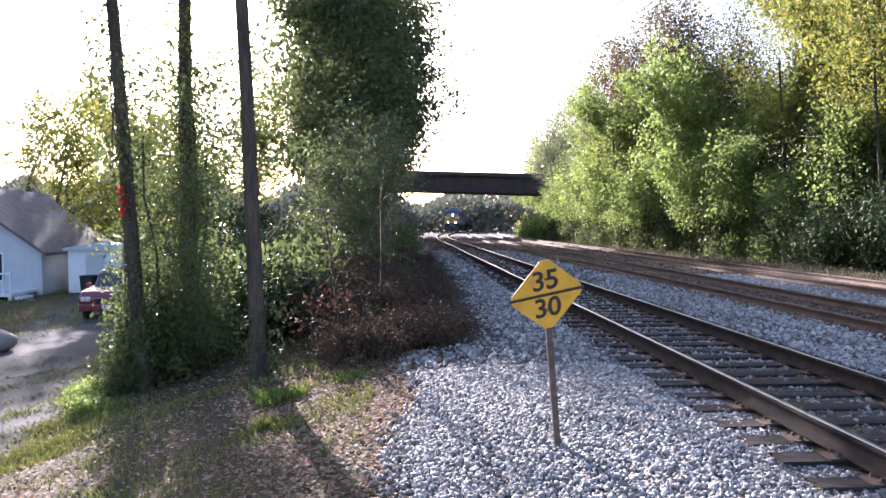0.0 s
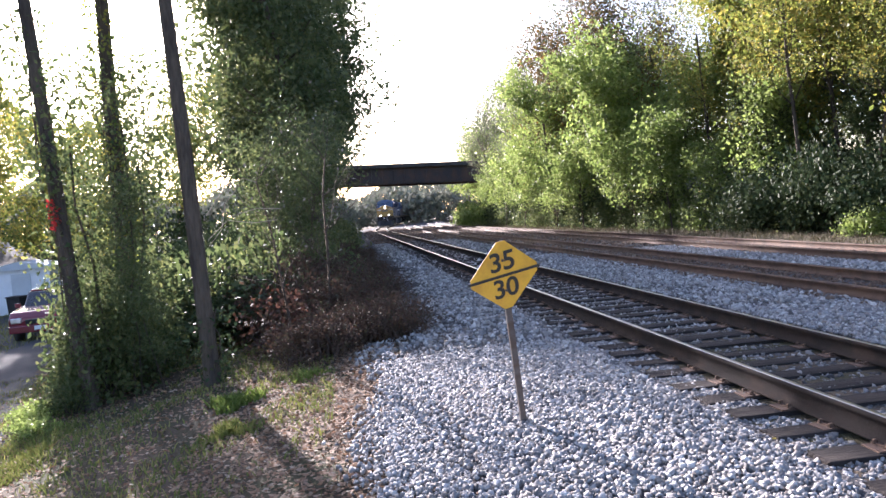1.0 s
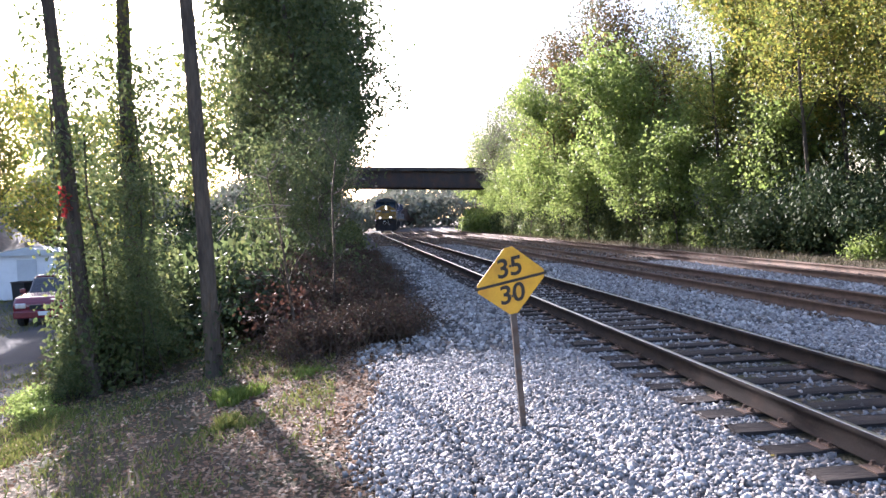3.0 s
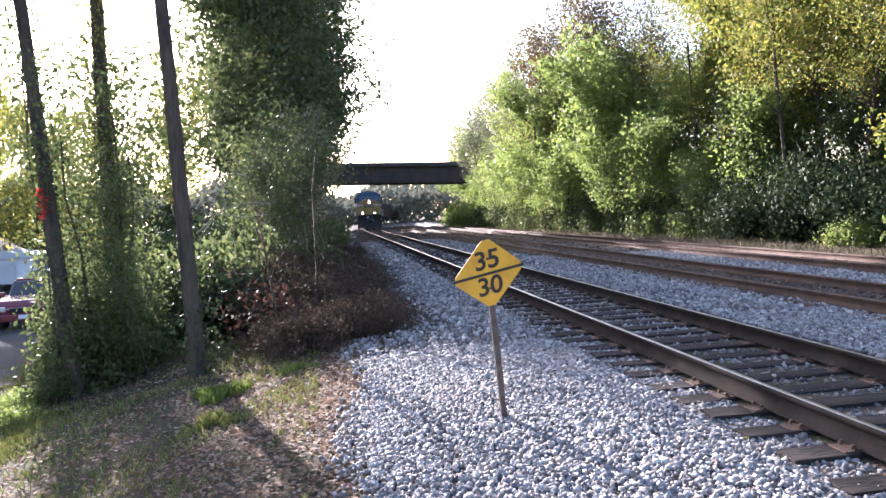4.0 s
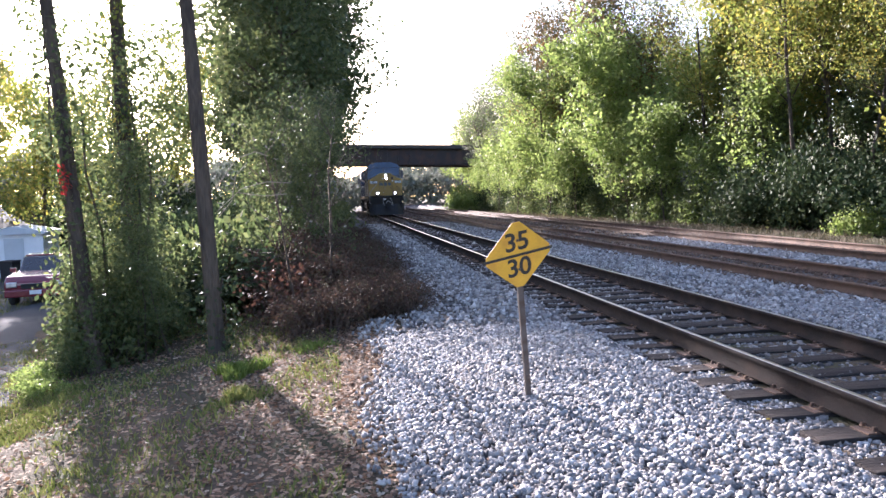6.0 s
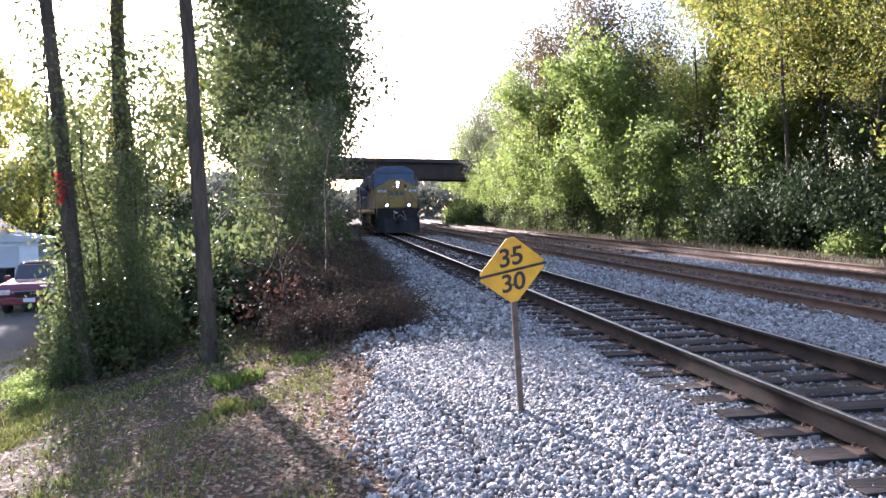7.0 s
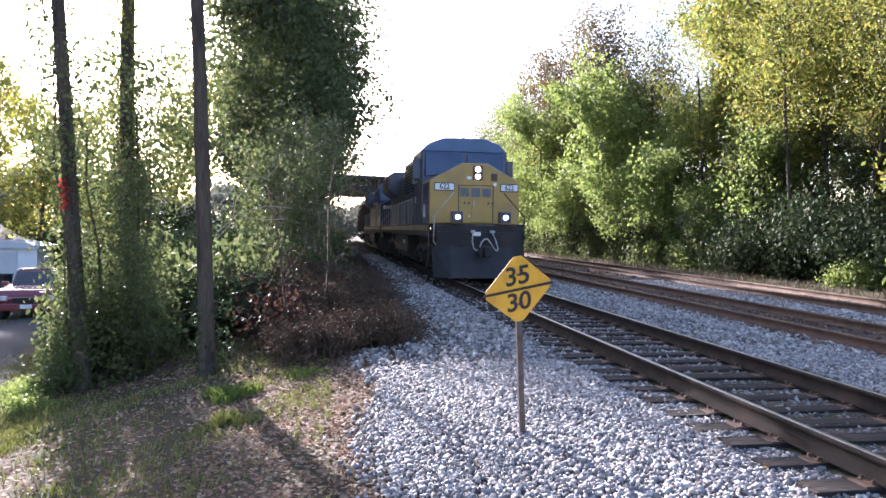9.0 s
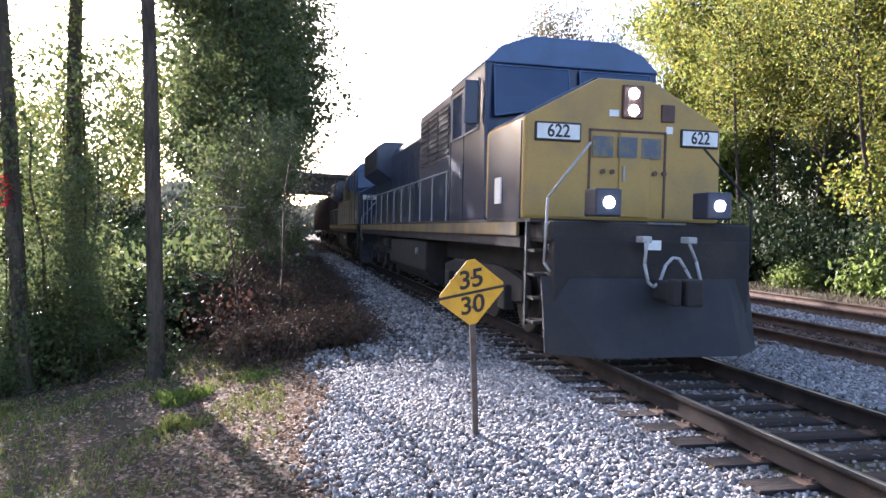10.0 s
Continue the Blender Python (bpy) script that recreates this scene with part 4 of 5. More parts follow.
def truck(parent, y, offsets, reach):
    """A bogie: side frames, bolster, springs, axle boxes, and wheels on their axles."""
    t = new("truck")
    t.parent = parent
    t.matrix_basis = Matrix.Translation((0, y, 0))
    for sx in (-1, 1):
        bm = bmesh.new()
        prism(bm, [(-reach, 0.55), (-reach, 0.85), (-reach * 0.6, 1.0), (reach * 0.6, 1.0), (reach, 0.85), (reach, 0.55), (reach * 0.7, 0.48), (reach * 0.4, 0.72), (0, 0.5), (-reach * 0.4, 0.72), (-reach * 0.7, 0.48)], "x", sx * 1.02, sx * 1.16)
        part("side_frame", bm, GRIME_AND_SHADE, t)
        for o in offsets:
            part("axle_box", boxes((min(sx * 1.10, sx * 1.28), max(sx * 1.10, sx * 1.28), o - 0.19, o + 0.19, 0.36, 0.74), bevel=0.03), GRIME_AND_SHADE, t)
        for o in (-reach * 0.32, reach * 0.32):
            bm = bmesh.new()
            for k in range(5):
                cyl(bm, (sx * 1.2, o, 0.52 + k * 0.07), (sx * 1.2, o, 0.56 + k * 0.07), 0.10, n=10)
            part("spring", bm, GRIME_AND_SHADE, t)
    part("bolster", boxes((-1.05, 1.05, -0.25, 0.25, 0.55, 1.0), bevel=0.03), GRIME_AND_SHADE, t)
    for o in offsets:
        bm = bmesh.new()
        cyl(bm, (-1.05, 0, 0), (1.05, 0, 0), 0.09, n=12)
        for sx in (-1, 1):
            cyl(bm, (sx * 0.70, 0, 0), (sx * 0.83, 0, 0), 0.53, n=28)
            cyl(bm, (sx * 0.675, 0, 0), (sx * 0.70, 0, 0), 0.56, n=28)
            cyl(bm, (sx * 0.83, 0, 0), (sx * 0.87, 0, 0), 0.20, n=14)
            for k in range(6):
                a = k * math.pi / 3
                cyl(bm, (sx * 0.828, 0.34 * math.cos(a), 0.34 * math.sin(a)), (sx * 0.836, 0.34 * math.cos(a), 0.34 * math.sin(a)), 0.06, n=8)
        w = part("wheelset", bm, WHEEL, t)
        w.matrix_basis = Matrix.Translation((0, o, 0.53))
        AXLES.append((w, (0, o, 0.53)))
    return t


def locomotive(lead):
    e = tagged(new("locomotive"), "dark blue freight locomotive with dirty yellow nose and lit headlights" if lead else "dusty navy trailing freight locomotive coupled behind the first", "locomotive")
    nose_paint = NOSE if lead else NAVY
    fore = 0.38
    # underframe
    bm = boxes((-1.5, 1.5, -21.4, -0.95, 1.36, 1.52), (-0.9, 0.9, -21.2, -0.6, 0.95, 1.36))
    part("underframe", bm, GRIME_AND_SHADE, e)
    part("walkway", boxes((-1.53, 1.53, -21.4, -0.5, 1.70, 1.745)), GRIME_AND_SHADE, e)
    for sx in (-1, 1):
        part("sill_stripe", boxes((min(sx * 1.5, sx * 1.54), max(sx * 1.5, sx * 1.54), -21.4, -1.0, 1.52, 1.70)), STRIPE, e, "dull yellow sill stripe")
    # fuel tank
    bm = prism(bmesh.new(), [(-1.4, 0.62), (-1.05, 0.28), (1.05, 0.28), (1.4, 0.62), (1.4, 1.3), (-1.4, 1.3)], "y", -13.6, -8.0, bevel=0.05)
    tank = part("fuel_tank", bm, GRIME_AND_SHADE, e)
    for sx in (-1, 1):
        part("filler_cap", cyl(bmesh.new(), (sx * 1.40, -9.0, 1.05), (sx * 1.46, -9.0, 1.05), 0.08), BRIGHT, tank)
        part("air_reservoir", cyl(bmesh.new(), (sx * 1.25, -15.4, 1.15), (sx * 1.25, -13.8, 1.15), 0.17, n=16), GRIME_AND_SHADE, e)
    # nose
    bm = bmesh.new()
    prism(bm, [(-1.47, 1.745), (1.47, 1.745), (1.47, 3.12), (0.42, 3.70), (-0.42, 3.70), (-1.47, 3.12)], "y", -2.95, -1.10, bevel=0.05)
    nose = part("nose", bm, [nose_paint], e, "dirty yellow wide nose")
    for sx in (-1, 1):
        part("nose_side", boxes((min(sx * 1.474, sx * 1.484), max(sx * 1.474, sx * 1.484), -2.75, -1.2, 1.75, 3.08)), NAVY, nose, "navy side of the nose")
    part("nose_roof", prism(bmesh.new(), [(-1.44, 3.15), (-0.42, 3.712), (0.42, 3.712), (1.44, 3.15), (1.44, 3.16), (0.42, 3.724), (-0.42, 3.724), (-1.44, 3.16)], "y", -2.75, -1.22), CABBLUE, nose)
    bm = boxes((0.52, 0.55, -1.102, -1.085, 1.80, 3.0), (-0.61, -0.58, -1.102, -1.085, 1.80, 3.0), (-0.61, 0.55, -1.102, -1.085, 2.97, 3.0))
    part("door_seam", bm, BOXBROWN, nose)
    door = part("nose_door", boxes((-0.36, 0.10, -1.105, -1.075, 1.80, 2.96), bevel=0.015), nose_paint, nose, "yellow nose door")
    part("door_handle", boxes((0.02, 0.05, -1.08, -1.05, 2.3, 2.5)), BRIGHT, door)
    for x, w in ((0.20, 0.30), (-0.16, 0.28), (-0.52, 0.30)):
        part("emblem_shape", boxes((x, x + w, -1.073, -1.069, 2.62, 2.90), bevel=0.0), FADED, nose, "plain faded blue-grey emblem block")
    for x in (0.34, 0.20, -0.58, -0.44):
        part("bolt", cyl(bmesh.new(), (x, -1.09, 2.42), (x, -1.066, 2.42), 0.035, n=10), BOXBROWN, nose)
    house = part("headlight_housing", boxes((-0.24, 0.08, -1.13, -1.06, 3.16, 3.62), bevel=0.02), BOXBROWN, nose, "brown twin headlight housing")
    for z in (3.27, 3.50):
        part("headlight", cyl(bmesh.new(), (-0.08, -1.07, z), (-0.08, -1.045, z), 0.072, n=18), LAMP if lead else WHITEBOARD, house, "lit round headlight" if lead else "")
    part("vent", boxes((-0.72, -0.52, -1.12, -1.07, 3.14, 3.38), bevel=0.01), BOXBROWN, nose, "square dark vent")
    part("placard", boxes((0.12, 0.26, -1.11, -1.085, 3.18, 3.27)), WHITEBOARD, nose)
    part("placard", boxes((-0.70, -0.60, -1.11, -1.085, 2.98, 3.08)), WHITEBOARD, nose)
    for sx in (-1, 1):
        bm = boxes((-0.36, 0.36, -0.03, 0.03, -0.13, 0.13), bevel=0.02)
        nb = part("number_board", bm, BLACKPAINT, nose, "lit white number board with black figures")
        nb.matrix_basis = Matrix.Translation((1.0 if sx > 0 else -1.12, -1.10, 2.93)) @ Matrix.Diagonal((0.92 if sx > 0 else 0.82, 1, 1, 1))
        part("board_face", boxes((-0.33, 0.33, 0.028, 0.036, -0.10, 0.10)), WHITEBOARD, nb)
        letters("figures", "622", 0.24, BLACKPAINT, nb, Matrix.Translation((0, 0.039, 0)) @ Euler((radians(90), 0, radians(180))).to_matrix().to_4x4(), 0.002)
    # front platform, pilot and plow
    part("anticlimber", boxes((-1.40, 1.40, -1.45, -0.50, 1.44, 1.72), bevel=0.06), GRIME_AND_SHADE, e)
    part("pilot", boxes((-1.35, 1.35, -0.75, -0.45, 0.55, 1.5), bevel=0.03), GRIME_AND_SHADE, e)
    bm = bmesh.new()
    lo = [(-1.45, -0.42), (-0.95, 0.0), (0.95, 0.0), (1.45, -0.42)]
    hi = [(-1.45, -0.62), (-0.95, -0.35), (0.95, -0.35), (1.45, -0.62)]
    a = [bm.verts.new((x, y, 0.10)) for x, y in lo] + [bm.verts.new((x, y - 0.05, 0.10)) for x, y in reversed(lo)]
    b = [bm.verts.new((x, y, 1.02)) for x, y in hi] + [bm.verts.new((x, y - 0.05, 1.02)) for x, y in reversed(hi)]
    bm.faces.new(a); bm.faces.new(b)
    for i in range(8):
        bm.faces.new((a[i], a[(i + 1) % 8], b[(i + 1) % 8], b[i]))
    bmesh.ops.recalc_face_normals(bm, faces=bm.faces)
    part("plow", bm, PLOW, e, "worn grey snow plow")
    part("step_edge", boxes((-0.42, 0.12, -0.505, -0.47, 1.70, 1.725)), FADED, e, "worn pale edge of the front step")
    part("marker", boxes((0.16, 0.20, -1.085, -1.06, 1.98, 2.02)), WHITEBOARD, nose)
    for x in (0.27, -0.34):
        part("hose_valve", boxes((x - 0.06, x + 0.06, -0.36, -0.16, 1.47, 1.55), bevel=0.015), HOSE, e)
    bm = boxes((-0.13, 0.13, -0.5, 0.12, 0.78, 1.02), (-0.20, 0.02, 0.10, 0.34, 0.74, 1.06), (0.06, 0.17, 0.12, 0.30, 0.74, 1.06), bevel=0.03)
    part("coupler", bm, GRIME_AND_SHADE, e, "knuckle coupler")
    loop = [(0.28, 1.49), (0.31, 1.22), (0.25, 0.99), (0.17, 0.93), (0.08, 1.0), (0.0, 1.2), (-0.1, 1.29), (-0.2, 1.28), (-0.3, 1.15), (-0.42, 0.97), (-0.49, 0.92), (-0.53, 0.98), (-0.45, 1.25), (-0.33, 1.5)]
    part("air_hose", tube(bmesh.new(), [Vector((x, -0.20 + 0.06 * math.sin(3 * x), z)) for x, z in loop], 0.02, 8), HOSE, e, "looped grey air hose")
    part("placard", boxes((0.02, 0.24, -0.30, -0.285, 1.38, 1.50)), WHITEBOARD, e)
    for sx in (-1, 1):
        dl = part("ditch_light", boxes((sx * 0.75 - 0.17, sx * 0.75 + 0.17, -0.6, -0.25, 1.78, 2.12), bevel=0.02), NAVY, e, "dark ditch light housing")
        part("lens", cyl(bmesh.new(), (sx * 0.75, -0.26, 1.95), (sx * 0.75, -0.235, 1.95), 0.07, n=16), LAMP_LOW if lead else WHITEBOARD, dl)
        for k in range(4):
            part("step", boxes((min(sx * 1.12, sx * 1.52), max(sx * 1.12, sx * 1.52), -0.98, -0.70, 0.42 + 0.3 * k, 0.455 + 0.3 * k)), GRIME_AND_SHADE, e)
        part("step_plate", boxes((min(sx * 1.49, sx * 1.53), max(sx * 1.49, sx * 1.53), -1.06, -0.98, 0.38, 1.7)), GRIME_AND_SHADE, e)
        pts = [Vector((sx * 0.80, -0.72, 2.72)), Vector((sx * 1.42, -0.55, 2.0)), Vector((sx * 1.44, -0.58, 1.2)), Vector((sx * 1.36, -0.55, 1.08))]
        # Both sides' rails are alike; the dark material on one side stands for shade.
        part("grab_rail", tube(bmesh.new(), pts, 0.017, 8), BRIGHT if sx > 0 else GRIME_AND_SHADE, e, "pale slanting grab rail" if sx > 0 else "")
        pts = [Vector((sx * 1.52, -1.02, 0.5)), Vector((sx * 1.52, -1.02, 1.72))]
        part("grab_rail", tube(bmesh.new(), pts, 0.014, 8), BRIGHT if sx > 0 else GRIME_AND_SHADE, e)
    nose.location.y += 0.13
    for o in e.children:
        if o.name.split(".")[0] in ("anticlimber", "step_edge", "hose_valve", "pilot", "plow", "coupler", "air_hose", "placard", "ditch_light", "step", "step_plate", "grab_rail"):
            o.location.y += fore
    # cab
    cab_line = [(-1.5, 1.745), (1.5, 1.745), (1.5, 4.28), (1.22, 4.52), (0.72, 4.70), (-0.72, 4.70), (-1.22, 4.52), (-1.5, 4.28)]
    bm = prism(bmesh.new(), cab_line, "y", -5.3, -2.75, bevel=0.04)
    for v in bm.verts:
        if v.co.y > -2.9 and v.co.z > 3.4:
            v.co.y -= 0.16 * (v.co.z - 3.4)
    cab = part("cab", bm, NAVY, e, "navy cab side")
    bm = prism(bmesh.new(), [(-1.52, 4.26), (1.52, 4.26), (1.24, 4.54), (0.73, 4.73), (-0.73, 4.73), (-1.24, 4.54)], "y", -5.4, -2.86, bevel=0.02)
    part("cab_roof", bm, CABBLUE, e, "faded blue cab roof")
    for sx in (-1, 1):
        bm = bmesh.new()
        x0, x1 = sorted((sx * 0.10, sx * 1.36))
        top = 4.22
        bm.faces.new([bm.verts.new(p) for p in ((x0, -2.735, 3.62), (x1, -2.735, 3.40), (x1, -2.87, top), (x0, -2.87, top))])
        g = part("windshield", bm, GLASS, cab, "dark sloping windshield")
        bmesh_frame = bmesh.new()
        tube(bmesh_frame, [Vector((x0, -2.73, 3.62)), Vector((x1, -2.73, 3.40)), Vector((x1, -2.865, top)), Vector((x0, -2.865, top)), Vector((x0, -2.73, 3.62))], 0.014, 6)
        part("window_frame", bmesh_frame, CABBLUE, g)
        for y0, y1 in ((-4.1, -3.2), (-5.1, -4.25)):
            w = part("side_window", boxes((min(sx * 1.497, sx * 1.512), max(sx * 1.497, sx * 1.512), y0, y1, 3.25, 4.05)), GLASS, cab, "dark side window")
            part("window_frame", tube(bmesh.new(), [Vector((sx * 1.51, a, b)) for a, b in ((y0, 3.25), (y1, 3.25), (y1, 4.05), (y0, 4.05), (y0, 3.25))], 0.022, 6), BRIGHT, w)
        seam = [Vector((sx * 1.502, a, b)) for a, b in ((-5.2, 1.78), (-5.2, 4.12), (-4.18, 4.12), (-4.18, 1.78))]
        d = part("cab_door_seam", tube(bmesh.new(), seam, 0.012, 5), GRIME_AND_SHADE, cab)
        part("door_handle", boxes((min(sx * 1.5, sx * 1.54), max(sx * 1.5, sx * 1.54), -4.3, -4.26, 2.5, 2.75)), BRIGHT, cab)
        part("mirror", boxes((min(sx * 1.55, sx * 1.78), max(sx * 1.55, sx * 1.78), -3.12, -3.06, 3.3, 4.0), bevel=0.015), NAVY, cab, "tall side mirror")
    part("number_placard", boxes((-1.512, -1.49, -2.3, -2.0, 1.98, 2.36)), WHITEBOARD, nose, "pale notice panel")
    part("number_placard", boxes((1.49, 1.512, -2.3, -2.0, 1.98, 2.36)), WHITEBOARD, nose, "pale notice panel")
    part("horn", boxes((-0.35, 0.35, -4.9, -4.5, 4.73, 4.86), bevel=0.03), GRIME_AND_SHADE, e)
    # long hood
    part("auxiliary_cab", prism(bmesh.new(), [(-1.48, 1.745), (1.48, 1.745), (1.48, 4.2), (1.1, 4.52), (-1.1, 4.52), (-1.48, 4.2)], "y", -8.6, -5.3, bevel=0.04), NAVY, e)
    part("hood", prism(bmesh.new(), [(-0.98, 1.745), (0.98, 1.745), (0.98, 4.1), (0.75, 4.42), (-0.75, 4.42), (-0.98, 4.1)], "y", -16.8, -8.6, bevel=0.04), NAVY, e, "navy engine hood")
    part("radiator", prism(bmesh.new(), [(-0.98, 1.745), (0.98, 1.745), (0.98, 3.3), (1.5, 3.65), (1.5, 4.45), (1.2, 4.62), (-1.2, 4.62), (-1.5, 4.45), (-1.5, 3.65), (-0.98, 3.3)], "y", -21.0, -16.8, bevel=0.03), NAVY, e, "flared navy radiator section")
    for sx in (-1, 1):
        for i in range(9):
            y = -9.5 - 0.82 * i
            d = part("hood_door", boxes((min(sx * 0.975, sx * 1.0), max(sx * 0.975, sx * 1.0), y, y + 0.74, 1.95, 3.75), bevel=0.008), NAVY, e)
            part("latch", boxes((min(sx * 1.0, sx * 1.02), max(sx * 1.0, sx * 1.02), y + 0.6, y + 0.66, 2.75, 2.9)), BRIGHT, d)
        for i in range(3):
            y = -8.4 + 1.02 * i
            g = part("intake_grille", boxes((min(sx * 1.475, sx * 1.49), max(sx * 1.475, sx * 1.49), y, y + 0.9, 3.0, 4.05)), GRIME_AND_SHADE, e, "dark intake grille")
            for k in range(8):
                part("slat", boxes((min(sx * 1.48, sx * 1.51), max(sx * 1.48, sx * 1.51), y, y + 0.9, 3.06 + k * 0.125, 3.10 + k * 0.125)), NAVY, g)
        for i in range(4):
            y = -20.8 + 1.0 * i
            g = part("radiator_screen", boxes((min(sx * 1.495, sx * 1.51), max(sx * 1.495, sx * 1.51), y, y + 0.9, 3.7, 4.4)), GRIME_AND_SHADE, e, "dark radiator screen")
        rail = [Vector((sx * 1.48, -5.5, 2.72)), Vector((sx * 1.48, -21.2, 2.72))]
        part("handrail", tube(bmesh.new(), rail, 0.02, 8), BRIGHT, e, "pale walkway handrail")
        for i in range(12):
            y = -5.6 - 1.41 * i
            part("stanchion", cyl(bmesh.new(), (sx * 1.48, y, 1.72), (sx * 1.48, y, 2.72), 0.018, n=6), BRIGHT, e)
        for k in range(4):
            part("step", boxes((min(sx * 1.12, sx * 1.52), max(sx * 1.12, sx * 1.52), -21.4, -21.1, 0.42 + 0.3 * k, 0.455 + 0.3 * k)), GRIME_AND_SHADE, e)
    for y in (-17.9, -19.8):
        part("radiator_fan", cyl(bmesh.new(), (0, y, 4.6), (0, y, 4.68), 0.75, n=24), GRIME_AND_SHADE, e)
    part("exhaust_stack", boxes((-0.35, 0.35, -13.2, -12.2, 4.42, 4.6), bevel=0.02), GRIME_AND_SHADE, e)
    part("rear_coupler", boxes((-0.13, 0.13, -22.0, -21.2, 0.78, 1.02), bevel=0.03), GRIME_AND_SHADE, e)
    truck(e, -4.4, (-1.9, 0.0, 1.9), 2.6)
    truck(e, -17.6, (-1.9, 0.0, 1.9), 2.6)
    return e


def hopper_car():
    e = tagged(new("freight_car"), "dark rusty open-top freight car in the train", "freight car")
    bm = prism(bmesh.new(), [(-1.5, 1.3), (1.5, 1.3), (1.5, 3.9), (1.38, 3.9), (1.38, 1.5), (-1.38, 1.5), (-1.38, 3.9), (-1.5, 3.9)], "y", -15.3, -0.8)
    part("body", bm, TAN, e)
    for y in (-15.3, -0.9):
        part("end_panel", boxes((-1.5, 1.5, y, y + 0.1, 1.3, 3.9)), TAN, e)
    for sx in (-1, 1):
        for i in range(13):
            y = -15.0 + 1.16 * i
            part("side_rib", boxes((min(sx * 1.5, sx * 1.57), max(sx * 1.5, sx * 1.57), y, y + 0.1, 1.3, 3.9)), TAN, e)
    part("sill", boxes((-0.3, 0.3, -16.0, -0.1, 0.85, 1.3)), GRIME_AND_SHADE, e)
    truck(e, -2.8, (-0.88, 0.88), 1.4)
    truck(e, -13.3, (-0.88, 0.88), 1.4)
    return e


lead_unit = locomotive(True)
second_unit = locomotive(False)
train = [(lead_unit, 0.0, 21.4), (second_unit, 22.2, 21.4)]
car_one = hopper_car()
train.append((car_one, 44.2, 16.0))
for i in range(3):
    before = car_one.children_recursive
    c = copy_thing(car_one, Matrix.Identity(4))
    for old, made in zip(before, c.children_recursive):
        if made.name.startswith("wheelset"):
            AXLES.append((made, tuple(made.matrix_basis.translation)))
    train.append((c, 44.2 + 16.2 * (i + 1), 16.0))


# ---- house, drive and cars ----
SIDING = material("pale_grey_siding", (0.50, 0.52, 0.54), 0.7, scale=1.5, fine=25, bump=0.1, vary=0.1)
SHINGLE = material("grey_roof_shingle", (0.14, 0.14, 0.145), 0.9, scale=3, fine=30, bump=0.5)
WHITE = material("white_painted_wood", (0.72, 0.73, 0.75), 0.6, scale=3, fine=30, bump=0.1, vary=0.08)
DARKGLASS = material("window_glass", (0.02, 0.025, 0.03), 0.05, scale=2, fine=10, bump=0.0, vary=0.1)
REDPAINT = material("dark_red_car_paint", (0.15, 0.018, 0.028), 0.25, scale=3, fine=40, bump=0.02, vary=0.08, coat=0.6)
RUBBER = material("black_rubber", (0.02, 0.02, 0.02), 0.85, scale=8, fine=60)
PALEMETAL = material("bare_metal", (0.5, 0.5, 0.52), 0.35, metal=0.8, scale=8, fine=60, bump=0.05)


def drive():
    mid = [(-6.2, 5.5), (-7.6, 9.0), (-9.3, 12.5), (-11.6, 17.0), (-14.4, 23.0), (-17.5, 29.0), (-21, 36)]
    v, f = [], []
    pts = []
    for (x0, y0), (x1, y1) in zip(mid, mid[1:]):
        for k in range(10):
            pts.append((x0 + (x1 - x0) * k / 10, y0 + (y1 - y0) * k / 10))
    for i, (x, y) in enumerate(pts):
        a, b = pts[max(i - 1, 0)], pts[min(i + 1, len(pts) - 1)]
        d = Vector((b[0] - a[0], b[1] - a[1], 0)).normalized()
        w = 1.7 + 0.12 * math.sin(i * 0.9) + 0.06 * math.sin(i * 2.3)
        for k in range(9):
            s = -1 + k / 4
            px, py = x + d.y * s * w, y - d.x * s * w
            v.append((px, py, float(lie(np.array(px), np.array(py))) + (0.03 if 0 < k < 8 else -0.03)))
    n = 9
    for i in range(len(pts) - 1):
        f += [(i * n + k, i * n + k + 1, (i + 1) * n + k + 1, (i + 1) * n + k) for k in range(n - 1)]
    tagged(new("driveway", mesh_of("driveway", v, f, ASPHALT, True)), "worn grey asphalt drive with sandy edges", "driveway", kind="structure")


